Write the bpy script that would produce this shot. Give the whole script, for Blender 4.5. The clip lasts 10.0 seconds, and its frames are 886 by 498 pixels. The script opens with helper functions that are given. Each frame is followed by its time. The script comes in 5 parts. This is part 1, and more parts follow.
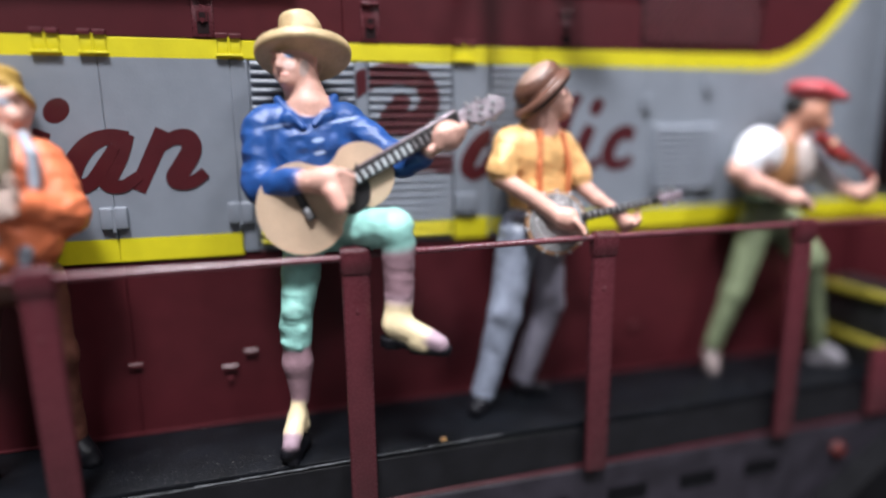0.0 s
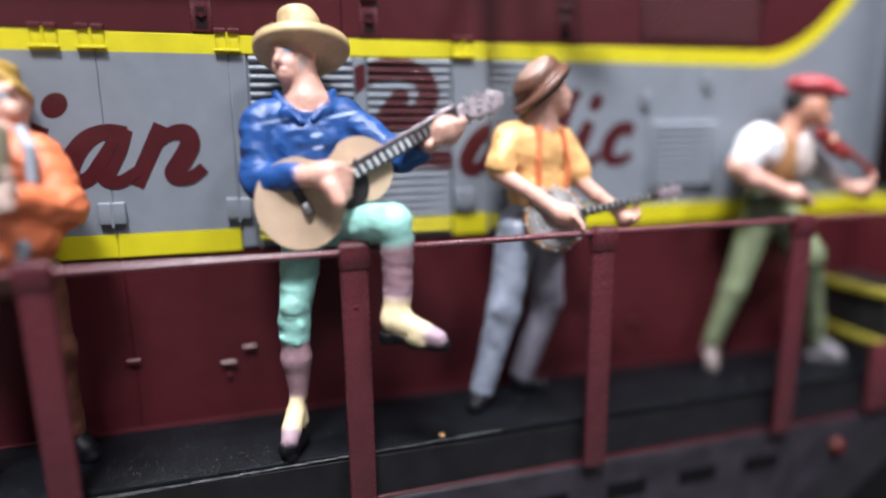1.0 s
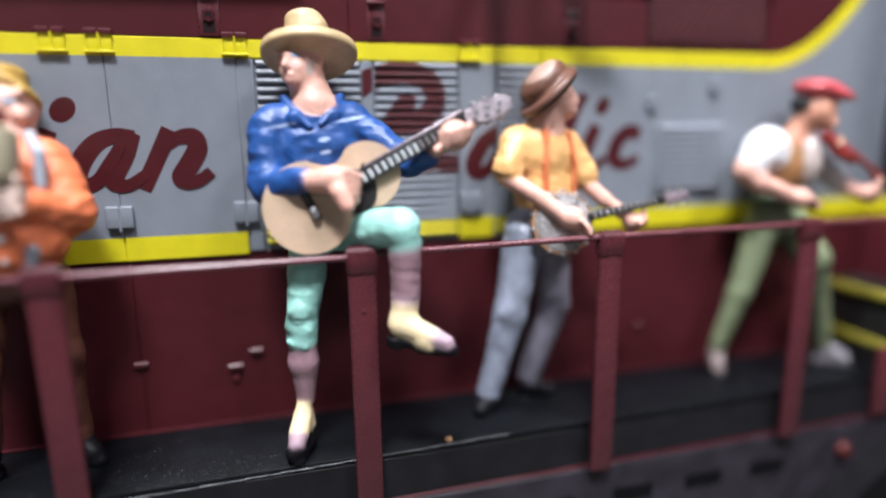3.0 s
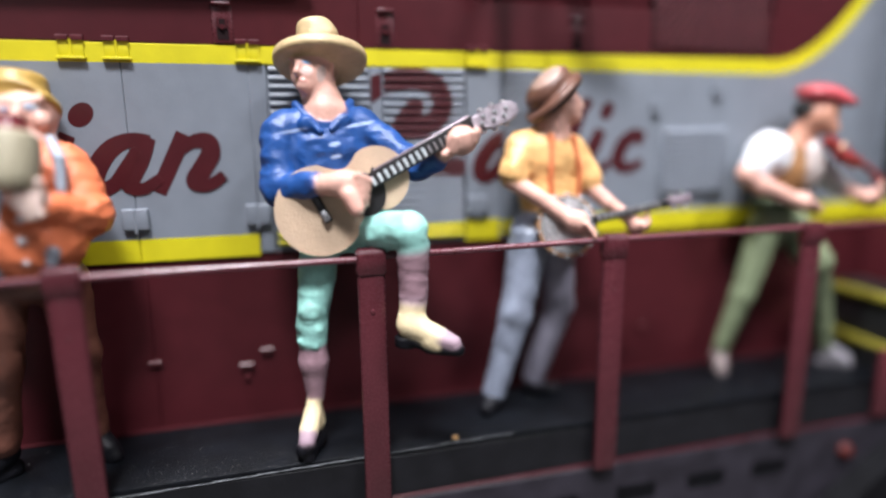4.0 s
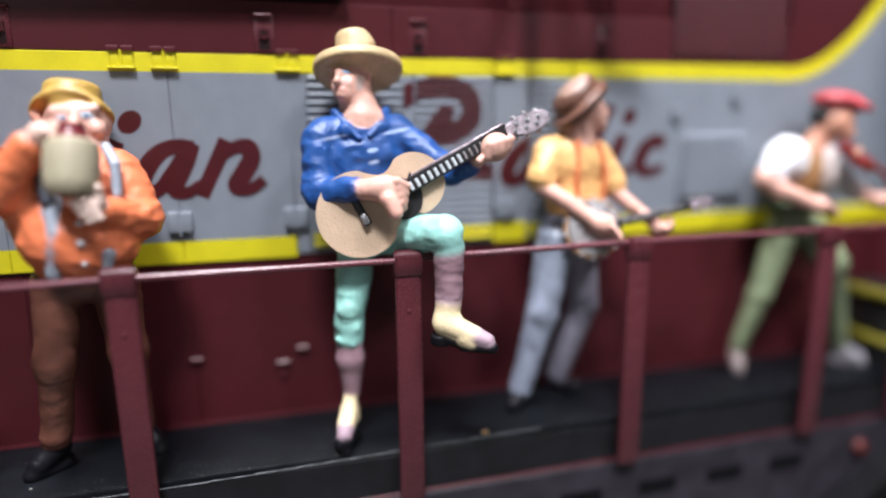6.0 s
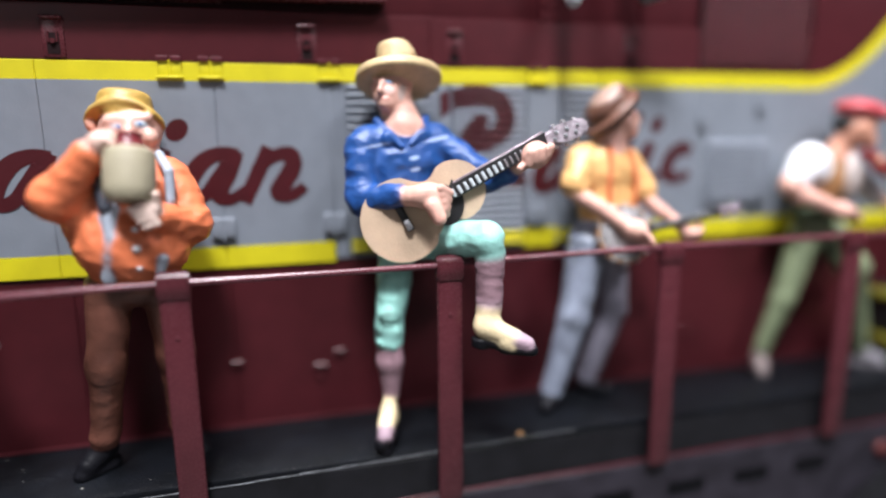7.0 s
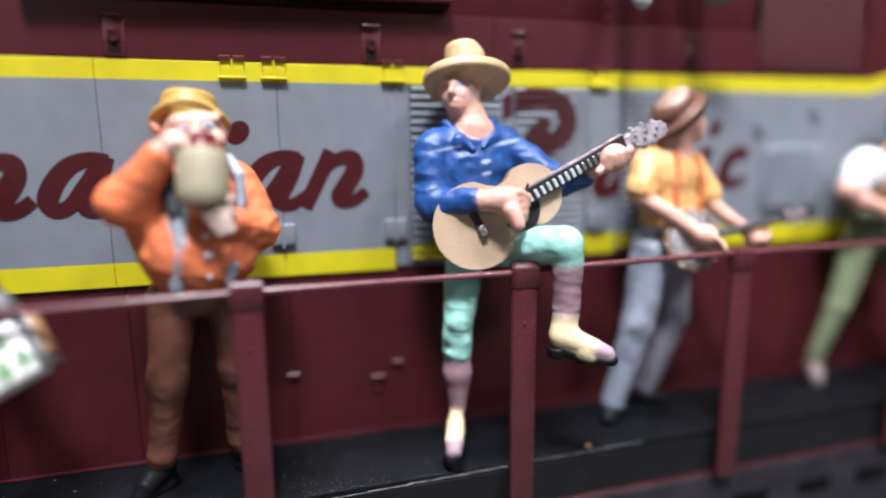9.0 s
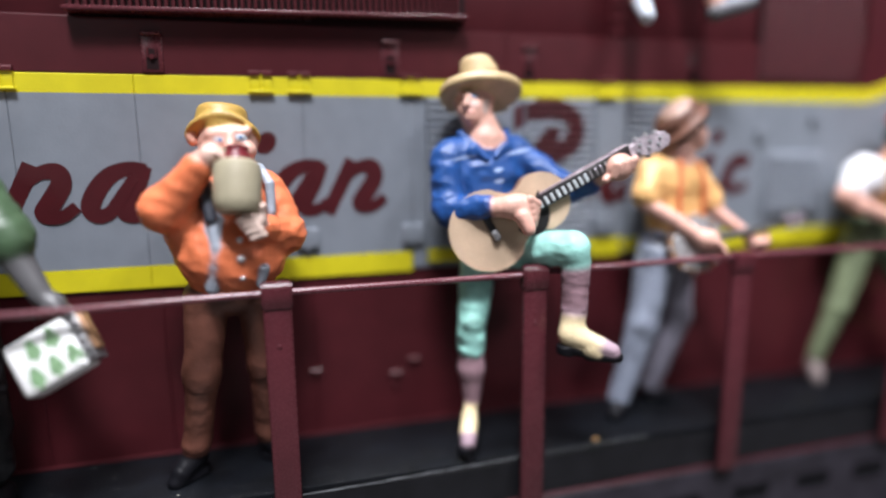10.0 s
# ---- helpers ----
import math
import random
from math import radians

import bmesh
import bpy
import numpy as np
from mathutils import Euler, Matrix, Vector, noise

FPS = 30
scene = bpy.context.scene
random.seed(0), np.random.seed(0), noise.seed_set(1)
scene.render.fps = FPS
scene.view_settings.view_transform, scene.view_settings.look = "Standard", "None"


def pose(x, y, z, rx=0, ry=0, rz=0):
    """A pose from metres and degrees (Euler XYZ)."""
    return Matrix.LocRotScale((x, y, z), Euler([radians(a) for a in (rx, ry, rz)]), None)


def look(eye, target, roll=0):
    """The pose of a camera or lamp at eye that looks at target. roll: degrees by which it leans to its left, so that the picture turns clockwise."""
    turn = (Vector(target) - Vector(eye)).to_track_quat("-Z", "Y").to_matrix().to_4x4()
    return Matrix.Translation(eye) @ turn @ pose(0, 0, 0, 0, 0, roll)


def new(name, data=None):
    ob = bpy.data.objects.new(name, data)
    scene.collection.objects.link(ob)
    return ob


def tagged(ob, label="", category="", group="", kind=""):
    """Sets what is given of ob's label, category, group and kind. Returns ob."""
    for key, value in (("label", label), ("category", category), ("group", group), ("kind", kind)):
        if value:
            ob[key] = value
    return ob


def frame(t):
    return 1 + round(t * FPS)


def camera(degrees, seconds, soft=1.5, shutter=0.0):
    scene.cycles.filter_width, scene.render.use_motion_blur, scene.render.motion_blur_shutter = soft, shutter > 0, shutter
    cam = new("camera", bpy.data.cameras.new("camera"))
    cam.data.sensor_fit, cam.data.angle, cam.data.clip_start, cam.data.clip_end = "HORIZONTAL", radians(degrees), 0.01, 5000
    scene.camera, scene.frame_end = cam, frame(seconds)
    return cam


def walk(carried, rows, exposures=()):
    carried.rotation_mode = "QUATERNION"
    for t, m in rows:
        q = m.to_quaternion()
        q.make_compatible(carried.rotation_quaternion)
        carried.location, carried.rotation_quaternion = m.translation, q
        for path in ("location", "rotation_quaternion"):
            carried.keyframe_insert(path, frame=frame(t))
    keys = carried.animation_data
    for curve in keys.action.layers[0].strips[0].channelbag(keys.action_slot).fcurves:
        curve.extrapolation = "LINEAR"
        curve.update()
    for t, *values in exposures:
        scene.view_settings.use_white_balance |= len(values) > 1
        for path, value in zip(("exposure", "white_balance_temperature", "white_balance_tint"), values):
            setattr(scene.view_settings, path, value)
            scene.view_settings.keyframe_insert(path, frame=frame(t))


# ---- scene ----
cam = camera(73.87, 10.0, soft=2.2)
PATH = [
    (0, (-0.01164, -0.09613, 0.05730), (0.01470, -0.00166, 0.03778), -0.66),
    (0.5, (-0.01120, -0.09628, 0.05716), (0.01499, -0.00178, 0.03756), -0.60),
    (1, (-0.01141, -0.09618, 0.05652), (0.01491, -0.00171, 0.03692), -0.66),
    (1.5, (-0.01146, -0.09590, 0.05616), (0.01481, -0.00147, 0.03635), -0.66),
    (2, (-0.01177, -0.09547, 0.05559), (0.01476, -0.00114, 0.03563), -0.63),
    (2.5, (-0.01203, -0.09543, 0.05646), (0.01442, -0.00105, 0.03667), -0.64),
    (4, (-0.01332, -0.09781, 0.05812), (0.01195, -0.00306, 0.03856), -0.56),
    (4.5, (-0.01372, -0.09890, 0.05798), (0.01146, -0.00401, 0.03895), -0.58),
    (5, (-0.01376, -0.09864, 0.05804), (0.01124, -0.00377, 0.03870), -0.54),
    (6.5, (-0.02433, -0.10108, 0.06004), (0.00046, -0.00620, 0.04044), -0.55),
    (7, (-0.02779, -0.10101, 0.06019), (-0.00274, -0.00606, 0.04126), -0.50),
    (7.5, (-0.02954, -0.09947, 0.06021), (-0.00451, -0.00452, 0.04127), -0.50),
    (8, (-0.03016, -0.09821, 0.05949), (-0.00485, -0.00334, 0.04057), -0.53),
    (8.5, (-0.03465, -0.09528, 0.05874), (-0.00811, -0.00070, 0.04005), -0.45),
    (9, (-0.04160, -0.09339, 0.05916), (-0.01446, 0.00127, 0.04173), -0.46),
    (9.5, (-0.04413, -0.09778, 0.06081), (-0.01759, -0.00298, 0.04325), -0.48),
    (10, (-0.04473, -0.09919, 0.06087), (-0.01884, -0.00417, 0.04352), -0.53),
]
walk(cam, [(t, look(eye, target, roll)) for t, eye, target, roll in PATH], [(0, -0.10), (1, 0.05), (4.5, 0.07), (8, 0.11), (9.5, 0.10), (10, -0.07)])
cam.data.dof.use_dof = True
cam.data.dof.focus_distance = 0.1035
cam.data.dof.aperture_fstop = 2.45

# ---- world, lights, exposure ----
world = bpy.data.worlds.new("world")
scene.world = world
world.use_nodes = True
world.node_tree.nodes["Background"].inputs[0].default_value = (0.8, 0.9, 1.0, 1)
world.node_tree.nodes["Background"].inputs[1].default_value = 0.01
scene.view_settings.exposure = 0.0


def lamp(name, place, aim, size_x, size_y, watts, colour, spread=180):
    data = bpy.data.lights.new(name, "AREA")
    data.shape, data.size, data.size_y = "RECTANGLE", size_x, size_y
    data.energy, data.color, data.spread = watts, colour, radians(spread)
    ob = new(name, data)
    ob.matrix_world = look(place, aim)
    return ob


# Key lamp, out of view; its direction follows the cast shadows.
lamp("unseen_lamp", (-0.09, -0.28, 0.66), (0.02, 0, 0.04), 0.15, 0.09, 9.0, (0.93, 0.935, 1.0))
# Unseen fill, added to brighten the right side.
lamp("unseen_lamp", (0.24, -0.28, 0.50), (0.11, 0, 0.06), 0.14, 0.03, 0.20, (0.93, 0.935, 1.0), 50)
# Unseen low fill, added to lighten faces and brim undersides.
lamp("unseen_lamp", (-0.44, -0.80, 0.34), (-0.02, 0, 0.06), 0.24, 0.20, 0.40, (0.93, 0.935, 1.0))
# Overhead lamp, out of view, set for the shade below the figurines.
lamp("unseen_lamp", (-0.12, -0.01, 0.60), (0.0, 0, 0.04), 0.12, 0.06, 2.8, (0.93, 0.935, 1.0))
# Unseen fill from the right, added for haze on the maroon.
lamp("unseen_lamp", (0.45, -0.80, 0.36), (0.05, 0, 0.06), 0.30, 0.24, 0.45, (0.93, 0.935, 1.0))
# Weak unseen fill from above, added as ambient light.
lamp("overhead_fill", (0.0, -0.16, 0.72), (0, -0.16, 0), 0.38, 0.27, 0.15, (0.93, 0.935, 1.0))

# ---- materials ----
CM = 0.01


def material(name, colour, rough=0.45, metal=0.0, vary=0.12, scale=220.0, bump=0.15, fine=2600.0, speck=0.0, speck_colour=(0.5, 0.5, 0.5), attribute="", coat=0.0, spec=0.5):
    m = bpy.data.materials.new(name)
    m.use_nodes = True
    t = m.node_tree
    b = t.nodes["Principled BSDF"]
    n, l = t.nodes.new, t.links.new
    co = n("ShaderNodeTexCoord")
    big = n("ShaderNodeTexNoise")
    big.inputs["Scale"].default_value, big.inputs["Detail"].default_value = scale, 5
    l(co.outputs["Object"], big.inputs["Vector"])
    small = n("ShaderNodeTexNoise")
    small.inputs["Scale"].default_value, small.inputs["Detail"].default_value = fine, 3
    l(co.outputs["Object"], small.inputs["Vector"])
    span = n("ShaderNodeMapRange")
    span.inputs["From Min"].default_value, span.inputs["From Max"].default_value = 0.3, 0.7
    span.inputs["To Min"].default_value, span.inputs["To Max"].default_value = 1 - vary, 1 + vary
    l(big.outputs["Fac"], span.inputs["Value"])
    base = n("ShaderNodeMix")
    base.data_type, base.blend_type = "RGBA", "MULTIPLY"
    base.inputs[0].default_value = 1.0
    if attribute:
        at = n("ShaderNodeAttribute")
        at.attribute_name = attribute
        l(at.outputs["Color"], base.inputs[6])
        l(at.outputs["Alpha"], b.inputs["Specular IOR Level"])
    else:
        base.inputs[6].default_value = (*colour, 1)
    l(span.outputs["Result"], base.inputs[7])
    last = base.outputs[2]
    if speck:
        cells = n("ShaderNodeTexVoronoi")
        cells.inputs["Scale"].default_value = 330
        l(co.outputs["Object"], cells.inputs["Vector"])
        edge = n("ShaderNodeMapRange")
        edge.inputs["From Min"].default_value, edge.inputs["From Max"].default_value = 0.10, 0.05
        edge.inputs["To Min"].default_value, edge.inputs["To Max"].default_value = 0.0, speck
        l(cells.outputs["Distance"], edge.inputs["Value"])
        patch = n("ShaderNodeMapRange")
        patch.inputs["From Min"].default_value, patch.inputs["From Max"].default_value = 0.5, 0.66
        l(big.outputs["Fac"], patch.inputs["Value"])
        both = n("ShaderNodeMath")
        both.operation = "MULTIPLY"
        l(edge.outputs["Result"], both.inputs[0])
        l(patch.outputs["Result"], both.inputs[1])
        dust = n("ShaderNodeMix")
        dust.data_type = "RGBA"
        dust.inputs[7].default_value = (*speck_colour, 1)
        l(both.outputs[0], dust.inputs[0])
        l(last, dust.inputs[6])
        last = dust.outputs[2]
    l(last, b.inputs["Base Color"])
    rr = n("ShaderNodeMapRange")
    rr.inputs["To Min"].default_value, rr.inputs["To Max"].default_value = max(0.05, rough - 0.1), min(1, rough + 0.12)
    l(small.outputs["Fac"], rr.inputs["Value"])
    l(rr.outputs["Result"], b.inputs["Roughness"])
    b.inputs["Metallic"].default_value = metal
    b.inputs["Specular IOR Level"].default_value = spec
    b.inputs["Coat Weight"].default_value = coat
    bp = n("ShaderNodeBump")
    bp.inputs["Strength"].default_value, bp.inputs["Distance"].default_value = bump, 0.0002
    l(small.outputs["Fac"], bp.inputs["Height"])
    l(bp.outputs["Normal"], b.inputs["Normal"])
    return m


MAROON = material("maroon_paint", (0.060, 0.0098, 0.0132), 0.36, vary=0.10, bump=0.05, spec=0.30)
MAROON_RAIL = material("maroon_plastic", (0.083, 0.0185, 0.0245), 0.26, vary=0.12, speck=0.3, bump=0.06)
MAROON_GLOSS = material("glossy_maroon_paint", (0.080, 0.0175, 0.0225), 0.27, vary=0.12)
GLINT = material("polished_maroon_edge", (0.075, 0.015, 0.019), 0.36, vary=0.15, spec=0.35, bump=0.03)
# Base lighter than the posts' maroon: part of the rail's sheen is coloured in.
HANDRAIL = material("glossy_maroon_rail", (0.125, 0.031, 0.042), 0.28, vary=0.10, spec=0.9, bump=0.03)
LETTER = material("maroon_lettering", (0.056, 0.0065, 0.0095), 0.36, vary=0.1)
YELLOW = material("yellow_paint", (0.59, 0.52, 0.012), 0.42, vary=0.07)
SLAT = material("gray_louvre_paint", (0.205, 0.228, 0.262), 0.32, vary=0.06, spec=0.5)
SLOT_SHADE = material("slot_shade", (0.004, 0.004, 0.005), 0.7, spec=0.1)
GRAY = material("gray_paint", (0.190, 0.211, 0.243), 0.42, vary=0.06)
FASCIA = material("black_edge_plate", (0.0085, 0.0085, 0.0105), 0.5, vary=0.3, spec=0.3, bump=0.3)
DECK = material("black_deck", (0.0026, 0.0033, 0.0050), 0.46, vary=0.4, spec=0.20, bump=0.8, speck=0.8, speck_colour=(0.35, 0.34, 0.3))
SILL = material("black_sill", (0.024, 0.021, 0.028), 0.5, vary=0.35, spec=0.3, bump=0.5)
BLACK = material("black_plastic", (0.012, 0.012, 0.013), 0.42, vary=0.2)
# Near-black maroon that stands for shade in recesses and gaps.
DARK_SHADE = material("painted_shade", (0.012, 0.004, 0.005), 0.6, vary=0.2, spec=0.15)
RED_LENS = material("red_lens", (0.085, 0.013, 0.011), 0.42, spec=0.3)
WOOD_TOP = material("pale_wood_paint", (0.53, 0.39, 0.27), 0.5, vary=0.12, bump=0.4)
WOOD_SIDE = material("brown_wood_paint", (0.30, 0.16, 0.08), 0.5, vary=0.15)
FRETBOARD = material("black_fretboard", (0.015, 0.014, 0.015), 0.4)
FRET = material("pale_fret_paint", (0.50, 0.54, 0.56), 0.4, vary=0.3, scale=900)
WHITE = material("white_paint", (0.86, 0.86, 0.85), 0.35, vary=0.05)
PURPLE = material("purple_gray_paint", (0.27, 0.215, 0.245), 0.24, metal=0.35, vary=0.4, scale=700, bump=0.5)
PEWTER = material("pewter_gray_paint", (0.36, 0.31, 0.34), 0.3, metal=0.15, vary=0.5, scale=900, bump=0.6)
TRUCK = material("truck_black", (0.005, 0.005, 0.006), 0.65, vary=0.3, spec=0.12)
# Stripe yellow darkened to stand for the shade on the steps.
SHADED_YELLOW = material("shaded_yellow", (0.24, 0.205, 0.02), 0.6, vary=0.3, scale=500)
SILVER = material("silver_paint", (0.62, 0.62, 0.64), 0.28, metal=0.85, vary=0.25, scale=500)
PARCHMENT = material("banjo_skin", (0.62, 0.60, 0.60), 0.22, metal=0.75, vary=0.35, scale=260, bump=0.8, fine=900)
BRASS = material("brown_gold_paint", (0.36, 0.20, 0.11), 0.35, metal=0.3, vary=0.2)
STONEWARE = material("stoneware", (0.36, 0.32, 0.22), 0.5, vary=0.08, bump=0.4, fine=1400)
GLAZE = material("dark_red_glaze", (0.13, 0.012, 0.018), 0.35, vary=0.2)
VIOLIN = material("red_brown_varnish", (0.20, 0.022, 0.02), 0.3, vary=0.2)
LEAF = material("green_paint", (0.20, 0.34, 0.18), 0.5, vary=0.3, scale=900)
PAINTED = material("painted_resin", (1, 1, 1), 0.43, vary=0.17, scale=330, bump=0.45, fine=1500, attribute="paint")
WALLPAINT = material("wall_paint", (0.05, 0.05, 0.052), 0.8, scale=12, fine=300)

TABLETOP = material("table_laminate", (0.06, 0.057, 0.054), 0.6, scale=15, fine=300)
DUST = material("gray_dust", (0.21, 0.20, 0.185), 0.9)
# Pale gray painted as the deck edge's highlight and wear.
EDGE_PALE = material("pale_edge_gray", (0.24, 0.25, 0.265), 0.5, vary=0.6, scale=600)
GOLD = material("gold_flake", (0.6, 0.35, 0.15), 0.3, metal=0.5)

# ---- mesh helpers; all sizes in centimetres ----
ORIGIN = {}


def thing(name, origin, label, category, group=""):
    ob = new(name)
    ob.empty_display_size = 0.01
    ob.location = Vector(origin) * CM
    ORIGIN[ob] = Vector(origin)
    return tagged(ob, label, category, group)


def finish(bm, mat, name, origin, smooth):
    bmesh.ops.recalc_face_normals(bm, faces=bm.faces)
    for v in bm.verts:
        v.co = (v.co - origin) * CM
    if smooth:
        for f in bm.faces:
            f.smooth = True
        for e in bm.edges:
            if len(e.link_faces) == 2 and e.calc_face_angle(0) > 0.7:
                e.smooth = False
    me = bpy.data.meshes.new(name)
    bm.to_mesh(me)
    bm.free()
    for m in mat if isinstance(mat, (list, tuple)) else (mat,):
        me.materials.append(m)
    return me


def part(name, bm, mat, parent, label="", smooth=True, kind=""):
    """A bmesh in the parent thing's own centimetres, linked as one mesh under it."""
    ob = new(name, finish(bm, mat, name, ORIGIN[parent], smooth))
    ob.parent = parent
    ORIGIN[ob] = ORIGIN[parent]
    return tagged(ob, label, kind=kind)


def piece(name, me, parent, place, label=""):
    """One more object on a shared mesh, moved by place."""
    ob = new(name, me)
    ob.parent = parent
    ob.location = (Vector(place) - ORIGIN[parent]) * CM
    ORIGIN[ob] = Vector(place)
    return tagged(ob, label)


def setting(name, bm, mat, label="", category=""):
    ob = new(name, finish(bm, mat, name, Vector((0, 0, 0)), False))
    return tagged(ob, label, category, kind="structure")


def box(bm, a, b, bevel=0.0, seg=2, m=None):
    made = bmesh.ops.create_cube(bm, size=1)["verts"]
    a, b = Vector(a), Vector(b)
    for v in made:
        v.co = Vector(((a[i] + b[i]) / 2 + v.co[i] * abs(b[i] - a[i]) for i in range(3)))
    if bevel:
        edges = list({e for v in made for e in v.link_edges})
        made = bmesh.ops.bevel(bm, geom=edges, offset=bevel, segments=seg, profile=0.5, affect="EDGES")["verts"]
        made = list({w for v in made for f in v.link_faces for w in f.verts})
    if m is not None:
        bmesh.ops.transform(bm, matrix=m, verts=made)
    return made


def rod(bm, a, b, r0, r1=None, seg=16):
    a, b = Vector(a), Vector(b)
    r1 = r0 if r1 is None else r1
    made = bmesh.ops.create_cone(bm, cap_ends=True, segments=seg, radius1=r0, radius2=r1, depth=(b - a).length)["verts"]
    turn = (b - a).to_track_quat("Z", "Y").to_matrix().to_4x4()
    bmesh.ops.transform(bm, matrix=Matrix.Translation((a + b) / 2) @ turn, verts=made)
    return made


def lathe(bm, profile, m, seg=24):
    """Turns (radius, height) pairs round the local z axis."""
    rings = []
    for r, z in profile:
        if r < 1e-6:
            rings.append([bm.verts.new(m @ Vector((0, 0, z)))])
        else:
            rings.append([bm.verts.new(m @ Vector((r * math.cos(2 * math.pi * i / seg), r * math.sin(2 * math.pi * i / seg), z))) for i in range(seg)])
    for p, q in zip(rings, rings[1:]):
        for i in range(seg):
            j = (i + 1) % seg
            if len(p) == 1 and len(q) > 1:
                bm.faces.new((p[0], q[i], q[j]))
            elif len(q) == 1 and len(p) > 1:
                bm.faces.new((p[i], p[j], q[0]))
            elif len(p) > 1:
                bm.faces.new((p[i], p[j], q[j], q[i]))


def prism(bm, outline, w0, w1, m):
    """A flat outline (x, y) raised from w0 to w1 along local z."""
    low = [bm.verts.new(m @ Vector((x, y, w0))) for x, y in outline]
    top = [bm.verts.new(m @ Vector((x, y, w1))) for x, y in outline]
    bm.faces.new(low[::-1])
    bm.faces.new(top)
    for i in range(len(outline)):
        j = (i + 1) % len(outline)
        bm.faces.new((low[i], low[j], top[j], top[i]))


def curve(points, steps=8):
    """A smooth line through the points."""
    p = [Vector(q) for q in points]
    p = [2 * p[0] - p[1], *p, 2 * p[-1] - p[-2]]
    out = []
    for a, b, c, d in zip(p, p[1:], p[2:], p[3:]):
        for i in range(steps):
            s = i / steps
            out.append(0.5 * (2 * b + (c - a) * s + (2 * a - 5 * b + 4 * c - d) * s * s + (3 * b - a - 3 * c + d) * s ** 3))
    out.append(p[-2])
    return out


def frame_of(origin, along, out):
    """Axes: x along, z out, y across."""
    x = Vector(along).normalized()
    z = (Vector(out) - x * x.dot(Vector(out))).normalized()
    y = z.cross(x)
    return Matrix.Translation(origin) @ Matrix((x, y, z)).transposed().to_4x4()

# ---- plain dark enclosure, added and out of view ----
bm = bmesh.new()
box(bm, (-70, -95, -9), (70, 40, -7))
setting("floor", bm, TABLETOP, "dark plain floor of an added enclosure under the model", "floor")
bm = bmesh.new()
box(bm, (-70, -95, 75), (70, 40, 77))
setting("ceiling", bm, WALLPAINT, "plain dark gray ceiling of the added enclosure", "ceiling")
for name, a, b in (("wall_north", (-70, 40, -9), (70, 42, 77)), ("wall_south", (-70, -97, -9), (70, -95, 77)),
                   ("wall_east", (70, -97, -9), (72, 42, 77)), ("wall_west", (-72, -97, -9), (-70, 42, 77))):
    bm = bmesh.new()
    box(bm, a, b)
    setting(name, bm, WALLPAINT, "plain dark gray wall of the added enclosure", "wall")

# ---- the model locomotive ----
Y = 2.11
loco = thing("locomotive", (0, 3.5, -7.0), "maroon, gray and yellow model locomotive with side walkway", "model train")


def banded_panel(x0, x1, z0, z1, bands, y=Y, gap=0.0025, deep=0.5):
    """A slab with eased front edges; bands: (upper z, material slot) from the bottom up."""
    bm = bmesh.new()
    x0, x1, z0, z1 = x0 + gap, x1 - gap, z0, z1
    e = 0.014
    rows = [(z0, deep), (z0, e), (z0 + e, 0)] + [(z, 0) for z, _ in bands[:-1]] + [(z1 - e, 0), (z1, e), (z1, deep)]
    grid = [[bm.verts.new((x, y + max(d, dx), z)) for x, dx in ((x0, deep), (x0, e), (x0 + e, 0), (x1 - e, 0), (x1, e), (x1, deep))] for z, d in rows]
    for i, (r, s) in enumerate(zip(grid, grid[1:])):
        mid = (rows[i][0] + rows[i + 1][0]) / 2
        slot = next((k for top, k in bands if mid < top), bands[-1][1])
        for j in range(5):
            f = bm.faces.new((r[j], r[j + 1], s[j + 1], s[j]))
            f.material_index = slot
    bm.faces.new([v for v in (grid[0][0], grid[-1][0], grid[-1][5], grid[0][5])])
    return bm


PAINTS = (MAROON, YELLOW, GRAY)
Z_LOW0, Z_LOW1, Z_UP0, Z_UP1, Z_TOP = 3.51, 3.96, 7.055, 7.39, 8.36
MID = ((Z_LOW1, 1), (Z_UP0, 2), (99, 1))
cuts = (-16.0, -12.6, -8.95, -6.94, -4.0, -1.86)
for a, b in zip(cuts, cuts[1:]):
    part("side_door", banded_panel(a, b, Z_LOW0 - 0.06, Z_UP1, ((Z_LOW1 - 0.07, 1), (Z_UP0, 2), (99, 1))), PAINTS, loco, "gray door panel edged with yellow stripes", smooth=False)
part("side_door", banded_panel(2.36, 3.12, Z_LOW0, Z_UP1, MID), PAINTS, loco, "narrow gray panel between louvres", smooth=False)
for a, b in ((-16, -9), (-9, -6.8), (-6.8, -3.97), (-3.97, 3.3), (3.3, 13.4)):
    part("lower_panel", banded_panel(a, b, 0.0, Z_LOW0 - 0.01, ((99, 0),), y=Y + 0.05, gap=0.004), PAINTS, loco, "maroon lower body panel", smooth=False)
for a, b in ((-16, -9.3), (-9.3, 0.2), (0.2, 5.1), (5.1, 9.8)):
    part("upper_panel", banded_panel(a, b, Z_UP1 + 0.01, Z_TOP, ((99, 0),)), PAINTS, loco, "maroon upper hood panel", smooth=False)

bm = bmesh.new()
box(bm, (-16, Y + 0.035, Z_LOW0 + 0.02), (-1.88, Y + 0.45, Z_UP1 - 0.02))
part("door_backing", bm, GRAY, loco)
bm = bmesh.new()
box(bm, (-16, Y + 0.08, 0.0), (13.4, Y + 0.47, Z_LOW0 - 0.03))
part("lower_backing", bm, MAROON, loco)

